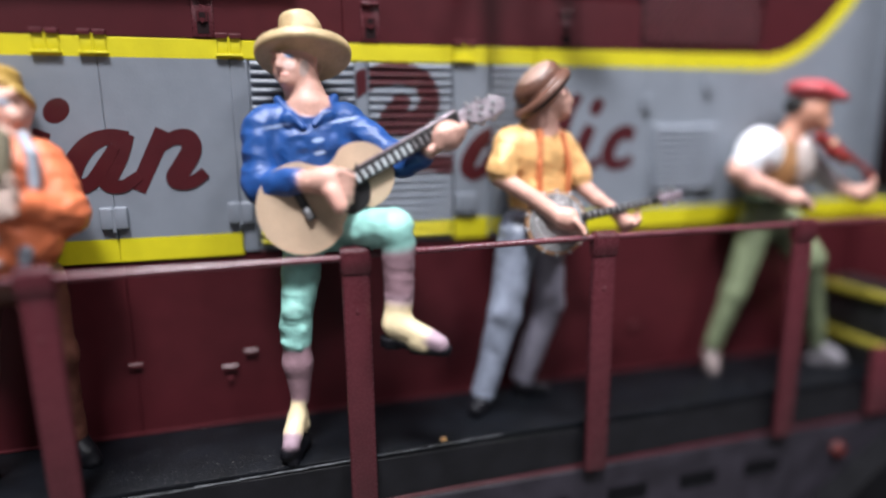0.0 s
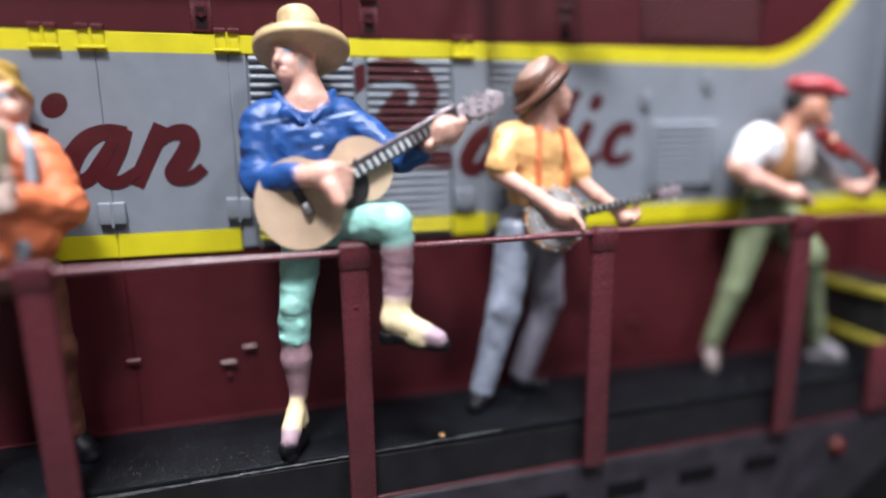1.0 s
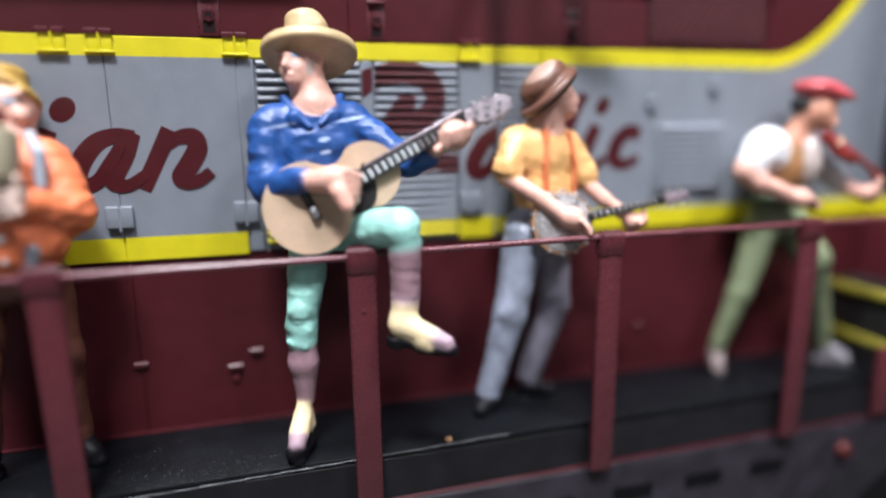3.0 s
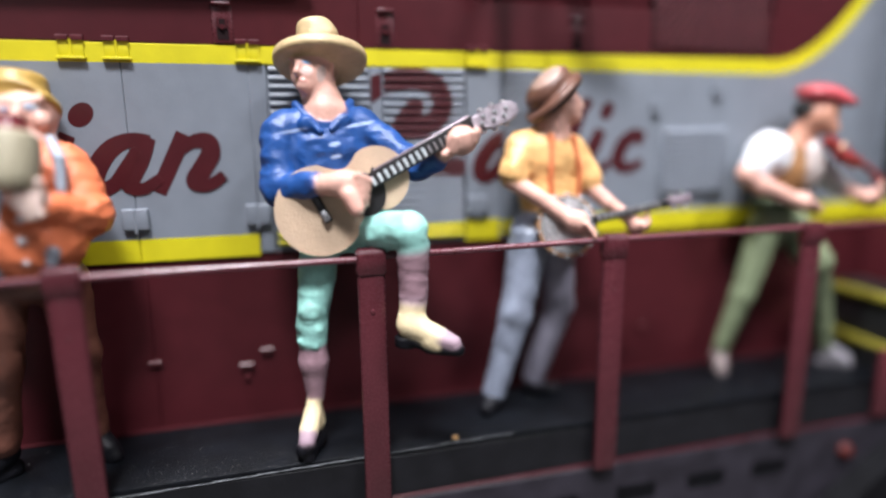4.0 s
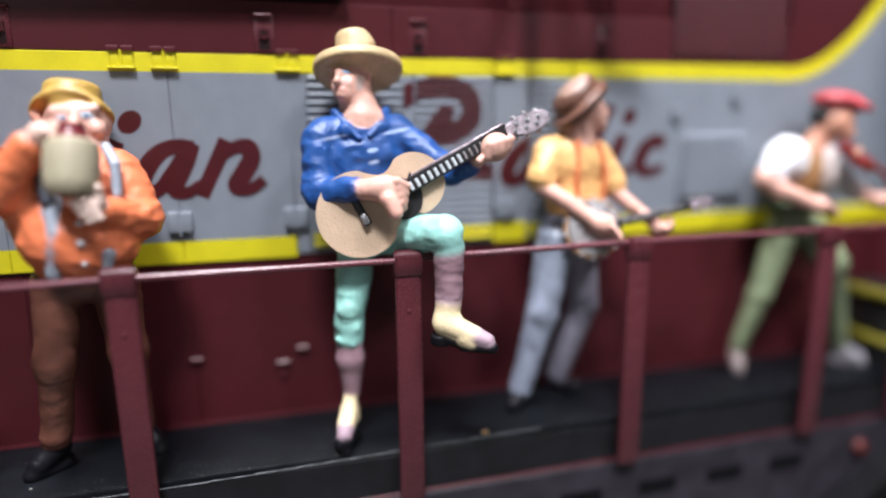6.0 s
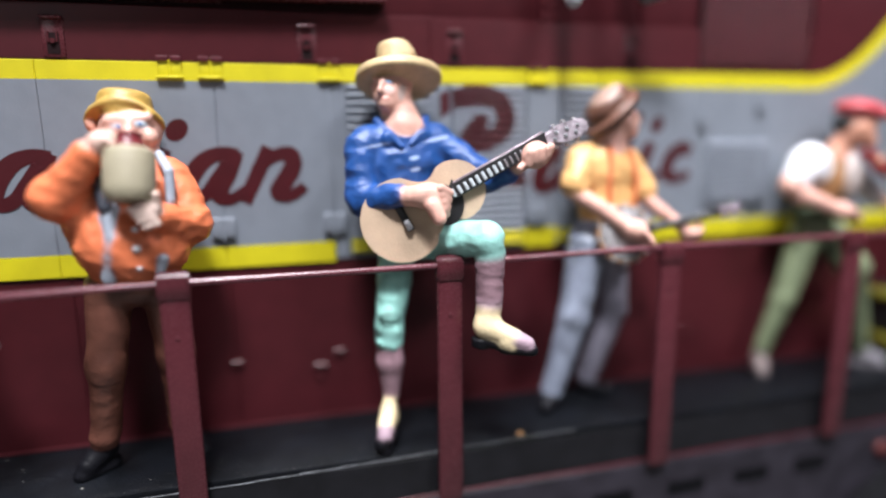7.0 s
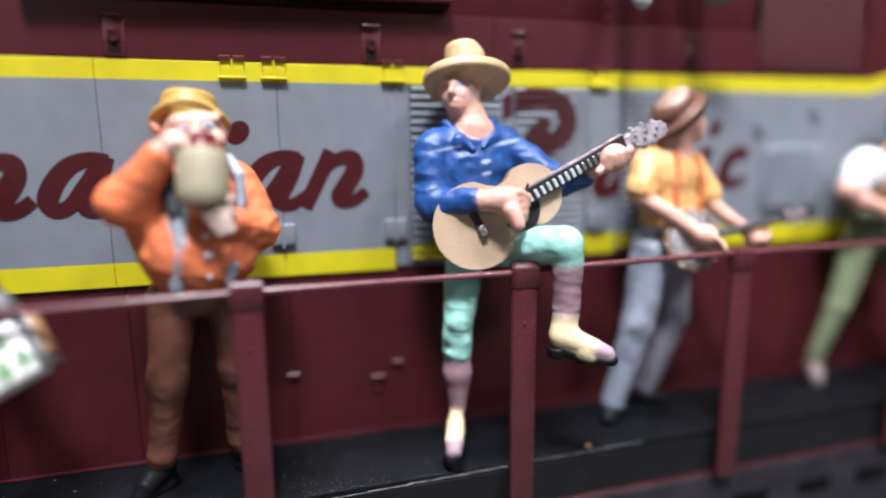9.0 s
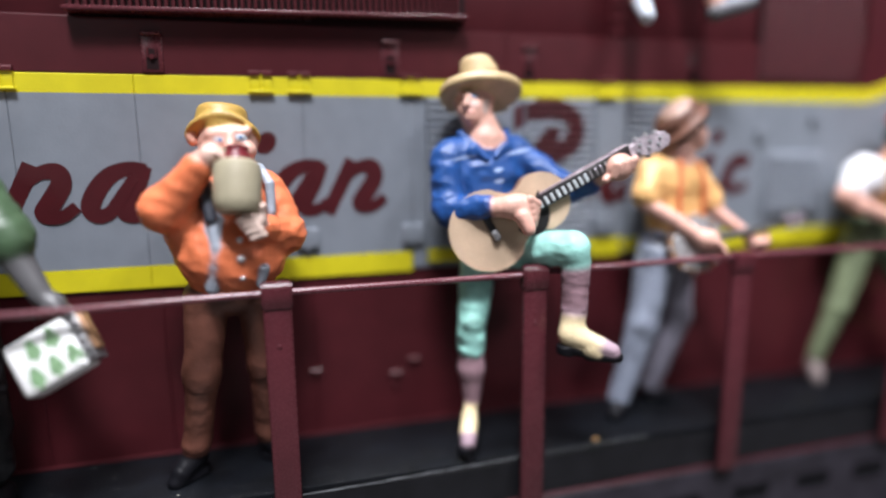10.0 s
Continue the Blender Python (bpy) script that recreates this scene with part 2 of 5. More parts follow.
# gray end panel with the stripe sweeping upwards
part("end_panel", banded_panel(4.15, 6.85, Z_LOW0, Z_UP1, MID), PAINTS, loco, "gray body panel", smooth=False)
part("end_panel", banded_panel(6.85, 9.8, Z_LOW0, Z_UP1, MID), PAINTS, loco, "gray body panel", smooth=False)


def sweep(x, side):
    """Edge of the yellow stripe where it curves up; side: -1 lower, 1 upper."""
    u = max(x - 9.8, 0.0)
    mid, slope = (0.25 * u * u, 0.5 * u) if u < 2.4 else (1.44 + 1.2 * (u - 2.4), 1.2)
    return (Z_UP0 + Z_UP1) / 2 + mid + side * (Z_UP1 - Z_UP0) / 2 * math.sqrt(1 + slope * slope)


bm = bmesh.new()
cols = []
for i in range(37):
    x = 9.8 + i * 0.1
    zs = (Z_LOW0, Z_LOW1, sweep(x, -1), sweep(x, 1), max(sweep(x, 1) + 0.1, 11.0))
    cols.append([bm.verts.new((x, Y, z)) for z in zs])
for c, d in zip(cols, cols[1:]):
    for k, slot in enumerate((1, 2, 1, 0)):
        bm.faces.new((c[k], d[k], d[k + 1], c[k + 1])).material_index = slot
back = bmesh.ops.extrude_face_region(bm, geom=bm.faces[:])["geom"]
bmesh.ops.translate(bm, vec=(0, 0.5, 0), verts=[g for g in back if isinstance(g, bmesh.types.BMVert)])
part("end_panel", bm, PAINTS, loco, "gray end panel with the yellow stripe sweeping up", smooth=False)

# hood core and top
bm = bmesh.new()
box(bm, (-16, Y + 0.42, -1), (13.4, 6.6, 11.0), 0.1)
part("hood_core", bm, MAROON, loco)
for a, b in ((-16, 5.1), (5.1, 9.8)):
    bm = bmesh.new()
    box(bm, (a + 0.02, Y + 0.13, Z_TOP - 0.1), (b - 0.02, Y + 0.6, 11.0), 0.06)
    part("hood_side", bm, MAROON, loco)

# overhanging screen with fins
def screen_rise(q):
    """The screen climbs slightly along the hood."""
    return Vector((q.x, q.y, q.z + 0.022 * (q.x + 7.85)))


bm = bmesh.new()
box(bm, (-7.88, 1.80, 8.385), (-0.70, Y + 0.2, 8.475), 0.035)
for q in bm.verts:
    q.co = screen_rise(q.co)
screen = part("intake_lip", bm, MAROON_GLOSS, loco, "maroon lip under an intake screen")
# Dark sheet behind the fins stands for the shade between them.
bm = bmesh.new()
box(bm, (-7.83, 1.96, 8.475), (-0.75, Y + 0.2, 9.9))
part("intake_backing", bm, DARK_SHADE, screen)
bm = bmesh.new()
box(bm, (-0.03, 1.84, 8.45), (0.03, 1.98, 9.9), 0.012, 1)
fin = finish(bm, MAROON, "fin", Vector((0, 0, 0)), False)
for i in range(60):
    piece("fin", fin, screen, (-7.74 + i * 0.1155, 0, 0.022 * i * 0.1155))

# louvres: slats with a rounded drop
SLAT_DEEP, SLAT_HIGH = 0.13, 0.074


def slat_profile(k=0.0):
    """Half-round slat section as (y, z); k: how far it is raised."""
    steps = [math.pi * (0.5 - i / 8) for i in range(9)]
    return [(-(SLAT_DEEP + k) * max(math.cos(a), 0) ** 0.8, SLAT_HIGH * math.sin(a) * (1.0 if a > 0 else 0.82)) for a in steps]


def slat_mesh(length):
    bm = bmesh.new()
    prof = [(0.12, SLAT_HIGH)] + slat_profile() + [(0.12, -SLAT_HIGH * 0.82)]
    ends = [[bm.verts.new((x, y, z)) for y, z in prof] for x in (0.0, length)]
    n = len(prof)
    for i in range(n - 1):
        bm.faces.new((ends[0][i], ends[1][i], ends[1][i + 1], ends[0][i + 1]))
    bm.faces.new(ends[0])
    bm.faces.new(ends[1][::-1])
    return bm


PITCH = 0.157


def louvre(x0, x1, z0, z1, lower_yellow, label):
    bm = bmesh.new()
    box(bm, (x0, Y + 0.065, z0), (x1, Y + 0.5, z1))
    pan = part("louvre_panel", bm, GRAY, loco, label, smooth=False)
    meshes = {m: finish(slat_mesh(x1 - x0 - 0.08), m, "slat", Vector((0, 0, 0)), True) for m in (SLAT, YELLOW)}
    n = int((z1 - z0) / PITCH)
    for i in range(n):
        z = z1 - 0.085 - i * PITCH
        piece("slat", meshes[YELLOW if lower_yellow and z < Z_LOW1 - 0.02 else SLAT], pan, (x0 + 0.04, Y + 0.055, z))


bm = bmesh.new()
for a, b in ((-1.86, -1.56), (0.40, 0.62)):
    box(bm, (a, Y, Z_LOW0), (b, Y + 0.5, Z_UP0), 0.02, 1)
part("louvre_frame", bm, GRAY, loco)
bm = bmesh.new()
box(bm, (-1.84, Y, Z_UP0 + 0.004), (2.34, Y + 0.5, Z_UP1), 0.02, 1)
box(bm, (3.14, Y, Z_UP0 + 0.004), (4.13, Y + 0.5, Z_UP1), 0.02, 1)
part("yellow_band", bm, YELLOW, loco)
louvre(-1.55, 0.40, Z_LOW0, Z_UP0, True, "gray louvred panel with ridged slats")
louvre(0.62, 2.34, Z_LOW0, Z_UP0, True, "gray louvred panel carrying maroon lettering")
louvre(3.14, 4.13, Z_LOW0, Z_UP0, True, "gray louvred panel with ridged slats")
bm = bmesh.new()
box(bm, (6.95, Y - 0.06, 4.2), (8.75, Y + 0.1, 5.85), 0.04)
small = part("louvre_panel", bm, GRAY, loco, "small gray louvred vent")
sm = finish(slat_mesh(1.6), SLAT, "slat", Vector((0, 0, 0)), True)
for i in range(10):
    piece("slat", sm, small, (7.05, Y - 0.02, 5.72 - i * 0.145))

# diagonal ribs of the radiator screen, on a plate painted dark for shade
bm = bmesh.new()
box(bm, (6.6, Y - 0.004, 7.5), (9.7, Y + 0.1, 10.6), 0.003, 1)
rad = part("radiator_screen", bm, DARK_SHADE, loco, "maroon ribbed screen, shade between the ribs painted dark")
lean = math.tan(radians(40))
for i in range(28):
    x = 4.3 + i * 0.2
    z0, z1 = 7.56, 10.5
    z0 = max(z0, 7.56 + (6.66 - x) / lean)
    z1 = min(z1, 7.56 + (9.64 - x) / lean)
    if z1 - z0 > 0.1:
        a, b = (x + (z0 - 7.56) * lean, z0), (x + (z1 - 7.56) * lean, z1)
        bm = bmesh.new()
        rod(bm, (a[0], Y + 0.01, a[1]), (b[0], Y + 0.01, b[1]), 0.06, seg=8)
        part("rib", bm, MAROON, rad, smooth=True)

# hinges
def lip(bm, x0, x1, y, z):
    """A small ledge with a sloping top that catches the light."""
    prism(bm, ((0.08, 0.036), (-0.040, 0.036), (-0.064, 0.012), (-0.06, -0.05), (0.08, -0.05)), x0, x1, frame_of((0, y, z), (0, 1, 0), (1, 0, 0)))


bm = bmesh.new()
box(bm, (-0.2, -0.03, -0.15), (-0.012, 0.05, 0.15), 0.02)
box(bm, (0.012, -0.03, -0.15), (0.2, 0.05, 0.15), 0.02)
box(bm, (-0.23, -0.10, -0.18), (0.23, 0.05, -0.13), 0.02)
rod(bm, (0, -0.03, -0.2), (0, -0.03, 0.16), 0.024, seg=10)
hinge_y = finish(bm, YELLOW, "hinge", Vector((0, 0, 0)), True)
bm = bmesh.new()
box(bm, (-0.225, -0.10, -0.2), (-0.004, 0.05, 0.2), 0.028, 3)
box(bm, (0.004, -0.10, -0.2), (0.225, 0.05, 0.2), 0.028, 3)
rod(bm, (0, -0.08, -0.25), (0, -0.08, 0.17), 0.03, seg=10)
hinge_g = finish(bm, GRAY, "hinge", Vector((0, 0, 0)), True)
bm = bmesh.new()
lip(bm, -0.12, 0.12, 0.035, 0)
box(bm, (-0.10, 0.02, -0.12), (0.10, 0.08, -0.02), 0.02, 2)
hinge_m = finish(bm, GLINT, "hinge", Vector((0, 0, 0)), False)
for x in (-9.0, -4.74, -4.03, -1.85, 2.58):
    piece("hinge", hinge_y, loco, (x, Y, 7.27), "yellow-painted door hinge")
    bm = bmesh.new()
    lip(bm, x - 0.21, x - 0.02, Y - 0.01, 7.46)
    lip(bm, x + 0.02, x + 0.21, Y - 0.01, 7.46)
    part("hinge_tab", bm, GLINT, loco, smooth=False)
for x in (-4.02, -1.86, 2.6):
    piece("hinge", hinge_g, loco, (x, Y, 4.27), "gray-painted door hinge")
for x, z in ((-3.97, 1.45), (-1.88, 1.50), (3.4, 1.95), (6.8, 1.16)):
    piece("hinge", hinge_m, loco, (x, Y, z), "maroon door hinge")

# latches
def latch(x, z, up):
    bm = bmesh.new()
    box(bm, (x - 0.18, Y - 0.03, z - 0.36), (x + 0.18, Y + 0.05, z + 0.3), 0.025)
    if up:
        box(bm, (x - 0.17, Y - 0.10, z + 0.28), (x + 0.17, Y + 0.05, z + 0.35), 0.03, 3)
    one = part("latch", bm, MAROON_GLOSS, loco, "maroon door latch with its recess shade painted dark")
    # Flat dark box stands for the shade inside the latch.
    bm = bmesh.new()
    box(bm, (x - 0.1, Y - 0.036, z - 0.3), (x + 0.1, Y - 0.02, z + 0.06))
    part("recess", bm, DARK_SHADE, one)
    bm = bmesh.new()
    rod(bm, (x, Y - 0.08, z - 0.08), (x, Y, z - 0.08), 0.045, seg=12)
    box(bm, (x - 0.085, Y - 0.06, z - 0.1), (x - 0.055, Y - 0.02, z + 0.08))
    box(bm, (x + 0.055, Y - 0.06, z - 0.1), (x + 0.085, Y - 0.02, z + 0.08))
    part("handle", bm, MAROON, one)


for x in (-6.58, -2.25, 0.72, 4.8):
    latch(x, 7.78, True)
bm = bmesh.new()
lip(bm, -2.42, -2.16, Y + 0.025, 1.22)
lower = part("door_catch", bm, GLINT, loco, "maroon bracket with a round knob", smooth=False)
bm = bmesh.new()
lathe(bm, ((0.0, 0.02), (0.05, 0.01), (0.07, -0.03), (0.07, -0.08)), frame_of((-2.3, Y, 0.95), (1, 0, 0), (0, -1, 0)), 14)
part("knob", bm, GLINT, lower)
for x, z in ((6.8, 6.33), (8.4, 6.7)):
    bm = bmesh.new()
    box(bm, (x - 0.12, Y - 0.08, z - 0.14), (x + 0.12, Y + 0.05, z + 0.14), 0.03)
    part("fitting", bm, GRAY, loco)
    bm = bmesh.new()
    box(bm, (x - 0.1, Y - 0.09, z - 0.2), (x + 0.1, Y + 0.02, z - 0.14), 0.01)
    part("fitting_recess", bm, GRAY, loco)
bm = bmesh.new()
box(bm, (2.62, Y - 0.0, 8.3), (3.1, Y + 0.3, 11), 0.06)
rib_up = part("conduit", bm, MAROON, loco, "maroon vertical cover strip with bolts")
for z in (8.45, 8.75, 9.05):
    for x in (2.72, 3.0):
        bm = bmesh.new()
        lathe(bm, ((0.0, 0.07), (0.04, 0.055), (0.055, 0.0)), frame_of((x, Y, z), (1, 0, 0), (0, -1, 0)), 10)
        part("bolt", bm, MAROON, rib_up)
# foot of the hood side
bm = bmesh.new()
box(bm, (-16, Y + 0.0, 0.0), (13.4, Y + 0.06, 0.05), 0.015)
part("base_strip", bm, MAROON, loco)

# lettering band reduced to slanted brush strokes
def stroke(bm, points, y):
    """A brush stroke through (x, z, width) with square ends, standing just proud of the wall."""
    line = curve(points, 8)
    n = len(line)
    rows = []
    for i, q in enumerate(line):
        d = line[min(i + 1, n - 1)] - line[max(i - 1, 0)]
        d = Vector((d.x, d.y)).normalized()
        k = Vector((-d.y, d.x)) * q.z / 2
        c = Vector((q.x, q.y))
        rows.append([bm.verts.new((v.x, yy - 0.0002 * i, v.y)) for yy in (y, y + 0.03) for v in (c + k, c - k)])
    for r, s in zip(rows, rows[1:]):
        bm.faces.new((r[0], r[1], s[1], s[0]))
        bm.faces.new((r[2], s[2], s[3], r[3]))
        bm.faces.new((r[0], s[0], s[2], r[2]))
        bm.faces.new((r[1], r[3], s[3], s[1]))
    bm.faces.new((rows[0][0], rows[0][2], rows[0][3], rows[0][1]))
    bm.faces.new((rows[-1][0], rows[-1][1], rows[-1][3], rows[-1][2]))


LY = Y - 0.006
ARCH = (((0.54, 5.81, 0.30), (0.27, 5.28, 0.29), (0.0, 4.75, 0.28)),
        ((0.40, 5.45, 0.14), (0.66, 5.66, 0.24), (0.92, 5.67, 0.32), (0.97, 5.46, 0.34), (0.79, 5.15, 0.35), (0.66, 4.95, 0.33), (0.76, 4.85, 0.23), (0.96, 4.89, 0.22), (1.18, 5.05, 0.20)))
BOWL = (((0.92, 5.70, 0.20), (0.62, 5.72, 0.25), (0.30, 5.60, 0.30), (0.05, 5.32, 0.33), (-0.07, 5.02, 0.33), (0.04, 4.86, 0.27), (0.25, 4.93, 0.24), (0.45, 5.2, 0.22), (0.68, 5.55, 0.18)),
        ((0.90, 5.76, 0.24), (0.72, 5.40, 0.34), (0.52, 5.05, 0.36), (0.52, 4.87, 0.27), (0.74, 4.84, 0.22), (1.02, 5.02, 0.18)))
STEM = (((0.17, 5.82, 0.26), (0.02, 5.5, 0.31), (-0.15, 5.12, 0.30), (-0.08, 4.92, 0.25), (0.15, 4.92, 0.20), (0.42, 5.12, 0.16)),)
HOOK = (((0.62, 5.60, 0.30), (0.38, 5.68, 0.30), (0.10, 5.50, 0.31), (-0.02, 5.18, 0.33), (0.08, 5.00, 0.28), (0.32, 4.97, 0.22), (0.60, 5.10, 0.18)),)
TALL = (((0.46, 6.46, 0.20), (0.24, 6.18, 0.27), (0.02, 5.6, 0.29), (-0.22, 4.8, 0.28)),)


def mark(strokes, x):
    """One painted shape of a few strokes, moved to x."""
    bm = bmesh.new()
    for k, line in enumerate(strokes):
        stroke(bm, [(x + px, pz, w) for px, pz, w in line], LY - 0.005 * k)
    part("painted_mark", bm, LETTER, loco, "maroon painted brush strokes", smooth=False)


def spot(x, z, rx, rz):
    """An oval painted spot."""
    bm = bmesh.new()
    prism(bm, [(rx * math.cos(i * math.pi / 12) + 0.25 * rz * math.sin(i * math.pi / 12), rz * math.sin(i * math.pi / 12)) for i in range(24)], -0.03, 0, frame_of((x, LY, z), (1, 0, 0), (0, -1, 0)))
    part("painted_mark", bm, LETTER, loco, "maroon painted spot", smooth=False)


for strokes, x in ((ARCH, -9.24), (BOWL, -7.77), (BOWL, -6.42), (STEM, -5.14), (BOWL, -4.56), (ARCH, -3.60), (BOWL, 2.72), (HOOK, 4.0), (TALL, 4.72), (STEM, 5.30), (HOOK, 5.93)):
    mark(strokes, x)
spot(-4.72, 6.16, 0.20, 0.21)
spot(5.60, 6.22, 0.16, 0.19)

# the large curl crosses the louvres: painted along each slat
bm = bmesh.new()
curl = [Vector(q) for q in curve([(0.24, 6.5), (0.6, 6.72), (1.2, 6.85), (1.66, 6.72), (1.84, 6.4), (1.74, 6.1), (1.4, 5.9), (1.0, 5.88)], 10)]
stem = [Vector(q) for q in curve([(1.27, 6.3), (1.05, 6.05), (0.85, 5.7), (0.6, 5.2), (0.9, 5.0), (1.5, 5.12), (2.1, 5.1), (2.45, 5.1)], 10)]


def inside(x, z):
    q = Vector((x, z))
    return min((q - c).length for c in curl) < 0.21 or min((q - c).length for c in stem) < 0.18


def spans(z):
    """The stretches of x painted at height z on the second louvre."""
    out, start = [], None
    for k in range(86):
        x = 0.66 + 0.02 * k
        on = k < 84 and inside(x, z)
        if on and start is None:
            start = x
        if not on and start is not None:
            out.append((start, x))
            start = None
    return out


for i in range(27):
    z0 = Z_UP0 - 0.085 - i * PITCH
    if z0 < 4.65:
        break
    prof = [(y, z) for y, z in slat_profile(0.006)]
    rows = [spans(z0 + z) for _, z in prof]
    for (ya, za), (yb, zb), ra, rb in zip(prof, prof[1:], rows, rows[1:]):
        for (a0, a1) in ra:
            mates = [(b0, b1) for b0, b1 in rb if b0 < a1 and b1 > a0]
            for b0, b1 in mates:
                q0, q1 = (a0, a1) if len(mates) == 1 else (max(a0, b0), min(a1, b1))
                p = [bm.verts.new((x, Y + 0.055 + y, z0 + z)) for x, y, z in ((q0, ya, za), (q1, ya, za), (b1, yb, zb), (b0, yb, zb))]
                bm.faces.new(p)
for x in [0.41 + 0.02 * k for k in range(10)]:
    for k in range(90):
        z = 4.7 + k * 0.025
        if inside(x + 0.01, z + 0.012):
            box(bm, (x, Y - 0.008, z), (x + 0.02, Y + 0.02, z + 0.025))
part("painted_mark", bm, LETTER, loco, "maroon curl painted over louvre slats", smooth=False)

# walkway deck, fascia and sill
bm = bmesh.new()
box(bm, (-16, 0.16, -0.14), (13.4, Y + 0.3, 0.0), 0.03, 2)
part("walkway_deck", bm, DECK, loco, "black walkway deck flecked with dust")
bm = bmesh.new()
box(bm, (-16, 0.17, -0.95), (18, Y + 0.3, -0.145), 0.01, 1)
part("fascia", bm, FASCIA, loco, "black walkway edge plate")
bm = bmesh.new()
box(bm, (-16, 0.14, -1.02), (18, 0.4, -0.955), 0.02, 1)
part("edge_strip", bm, MAROON, loco, "thin maroon strip along the walkway edge")
bm = bmesh.new()
box(bm, (-16, 0.12, -3.4), (18, Y + 0.3, -1.03), 0.03, 1)
sill = part("side_sill", bm, SILL, loco, "dark side sill below the walkway")
# Flat black plates stand for the shade inside the sill slots.
for x in (-6.0, -3.6, 1.5, 3.7, 5.55, 7.3, 9.0):
    bm = bmesh.new()
    box(bm, (x - 0.5, 0.114, -1.95), (x + 0.45, 0.14, -1.6))
    part("slot", bm, SLOT_SHADE, sill)
bm = bmesh.new()
lathe(bm, ((0, 0.10), (0.13, 0.08), (0.19, 0.0), (0.19, -0.1)), frame_of((11.1, 0.05, -1.68), (1, 0, 0), (0, -1, 0)), 18)
part("marker_light", bm, RED_LENS, loco, "small round red lens")
bm = bmesh.new()
prism(bm, ((10.0, -3.2), (12.6, -1.35), (18, -1.35), (18, -6.6), (10.0, -6.6)), -0.1, 0.5, frame_of((0, 0.0, 0), (1, 0, 0), (0, -1, 0)))
part("truck_frame", bm, TRUCK, loco, "black wheel truck side frame")
bm = bmesh.new()
box(bm, (-14, 0.6, -7.0), (16, 6, -3.3), 0.2)
part("fuel_tank", bm, BLACK, loco)

# dust on the deck, and pale strips painted for its edge highlight and wear
bm = bmesh.new()
rnd = random.Random(4)
for i in range(2000):
    x, y, r = rnd.uniform(-10, 13) if i % 3 == 0 else rnd.uniform(-9, 1), 0.2 + 1.8 * rnd.random() ** 1.5, rnd.choice((0.003, 0.003, 0.004, 0.004, 0.005, 0.006, 0.009))
    if noise.noise(Vector((x * 0.6, y, 0))) < -0.1:
        continue
    a = rnd.uniform(0, 6.3)
    pts = [(x + r * k * math.cos(a + t), y + r * math.sin(a + t)) for t, k in ((0, rnd.uniform(1, 2.2)), (2.1, 1), (4.2, 1))]
    low = [bm.verts.new((px, py, 0.0005)) for px, py in pts]
    tip = bm.verts.new((x, y, r * 0.7))
    for p, q in zip(low, low[1:] + low[:1]):
        bm.faces.new((p, q, tip))
dust = part("dust", bm, DUST, loco, "pale dust specks on the deck", smooth=False, kind="stuff")
bm = bmesh.new()
x = -15.8
while x < 2.6:
    run = rnd.uniform(0.25, 0.9)
    wide = rnd.uniform(0.004, 0.009) * (1 if x < 0.0 else 0.45)
    z = max(-0.048 + 0.018 * x, -0.125)
    box(bm, (x, 0.154, z - wide), (x + run, 0.162, z + wide))
    x += run - rnd.uniform(0.0, 0.05)
part("edge_pale_line", bm, EDGE_PALE, loco, "pale line painted as highlight and wear along the deck edge", smooth=False)

# handrail and posts
for a, b in (((-16, 3.58), (-9.29, 3.63)), ((-9.29, 3.63), (-4.645, 3.695)), ((-4.645, 3.695), (0, 3.70)), ((0, 3.735), (4.645, 3.775)), ((4.645, 3.775), (13.3, 3.775))):
    bm = bmesh.new()
    rod(bm, (a[0], 0, a[1]), (b[0], 0, b[1]), 0.058, seg=14)
    part("handrail", bm, HANDRAIL, loco, "thin maroon handrail along the walkway")
bm = bmesh.new()
box(bm, (-0.235, -0.075, -1.0), (0.235, 0.065, 3.62), 0.045, 3)
box(bm, (-0.15, -0.083, -0.98), (0.19, -0.05, 3.5), 0.02, 2)
lathe(bm, ((0.0, 0.105), (0.035, 0.098), (0.055, 0.07)), frame_of((0.0, 0, 2.78), (1, 0, 0), (0, -1, 0)), 12)
post_me = finish(bm, MAROON_RAIL, "post", Vector((0, 0, 0)), True)
bm = bmesh.new()
prism(bm, [(0.14 * math.cos(a), 3.75 + 0.15 * math.sin(a)) for a in [math.pi * i / 10 for i in range(11)]] + [(-0.13, 3.5), (-0.085, 3.40), (0.07, 3.40), (0.13, 3.5)], -0.25, 0.25,
      frame_of((0, 0, 0), (0, 1, 0), (1, 0, 0)))
bmesh.ops.bevel(bm, geom=bm.edges[:], offset=0.035, segments=3, affect="EDGES")
cap_me = finish(bm, MAROON_RAIL, "cap", Vector((0, 0, 0)), True)
for i in range(-3, 3):
    one = piece("post", post_me, loco, (4.645 * i, 0, 0), "flat maroon handrail post")
    piece("cap", cap_me, one, (4.645 * i, 0, 0))

# cab end with steps
bm = bmesh.new()
box(bm, (13.4, 0.1, -0.9), (18, 6.6, Z_LOW0), 0.05)
part("cab_lower", bm, MAROON, loco, "maroon lower cab side")
bm = bmesh.new()
box(bm, (13.4, 0.1, Z_LOW0 + 0.005), (18, 6.6, Z_LOW1), 0.02)
part("cab_stripe", bm, YELLOW, loco)
bm = bmesh.new()
box(bm, (13.4, 0.1, Z_LOW1 + 0.005), (18, 6.6, 13), 0.08)
cab = part("cab_upper", bm, GRAY, loco, "gray cab end")
# Dark panel added to stand for the shade on the cab end.
bm = bmesh.new()
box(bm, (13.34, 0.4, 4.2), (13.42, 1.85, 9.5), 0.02)
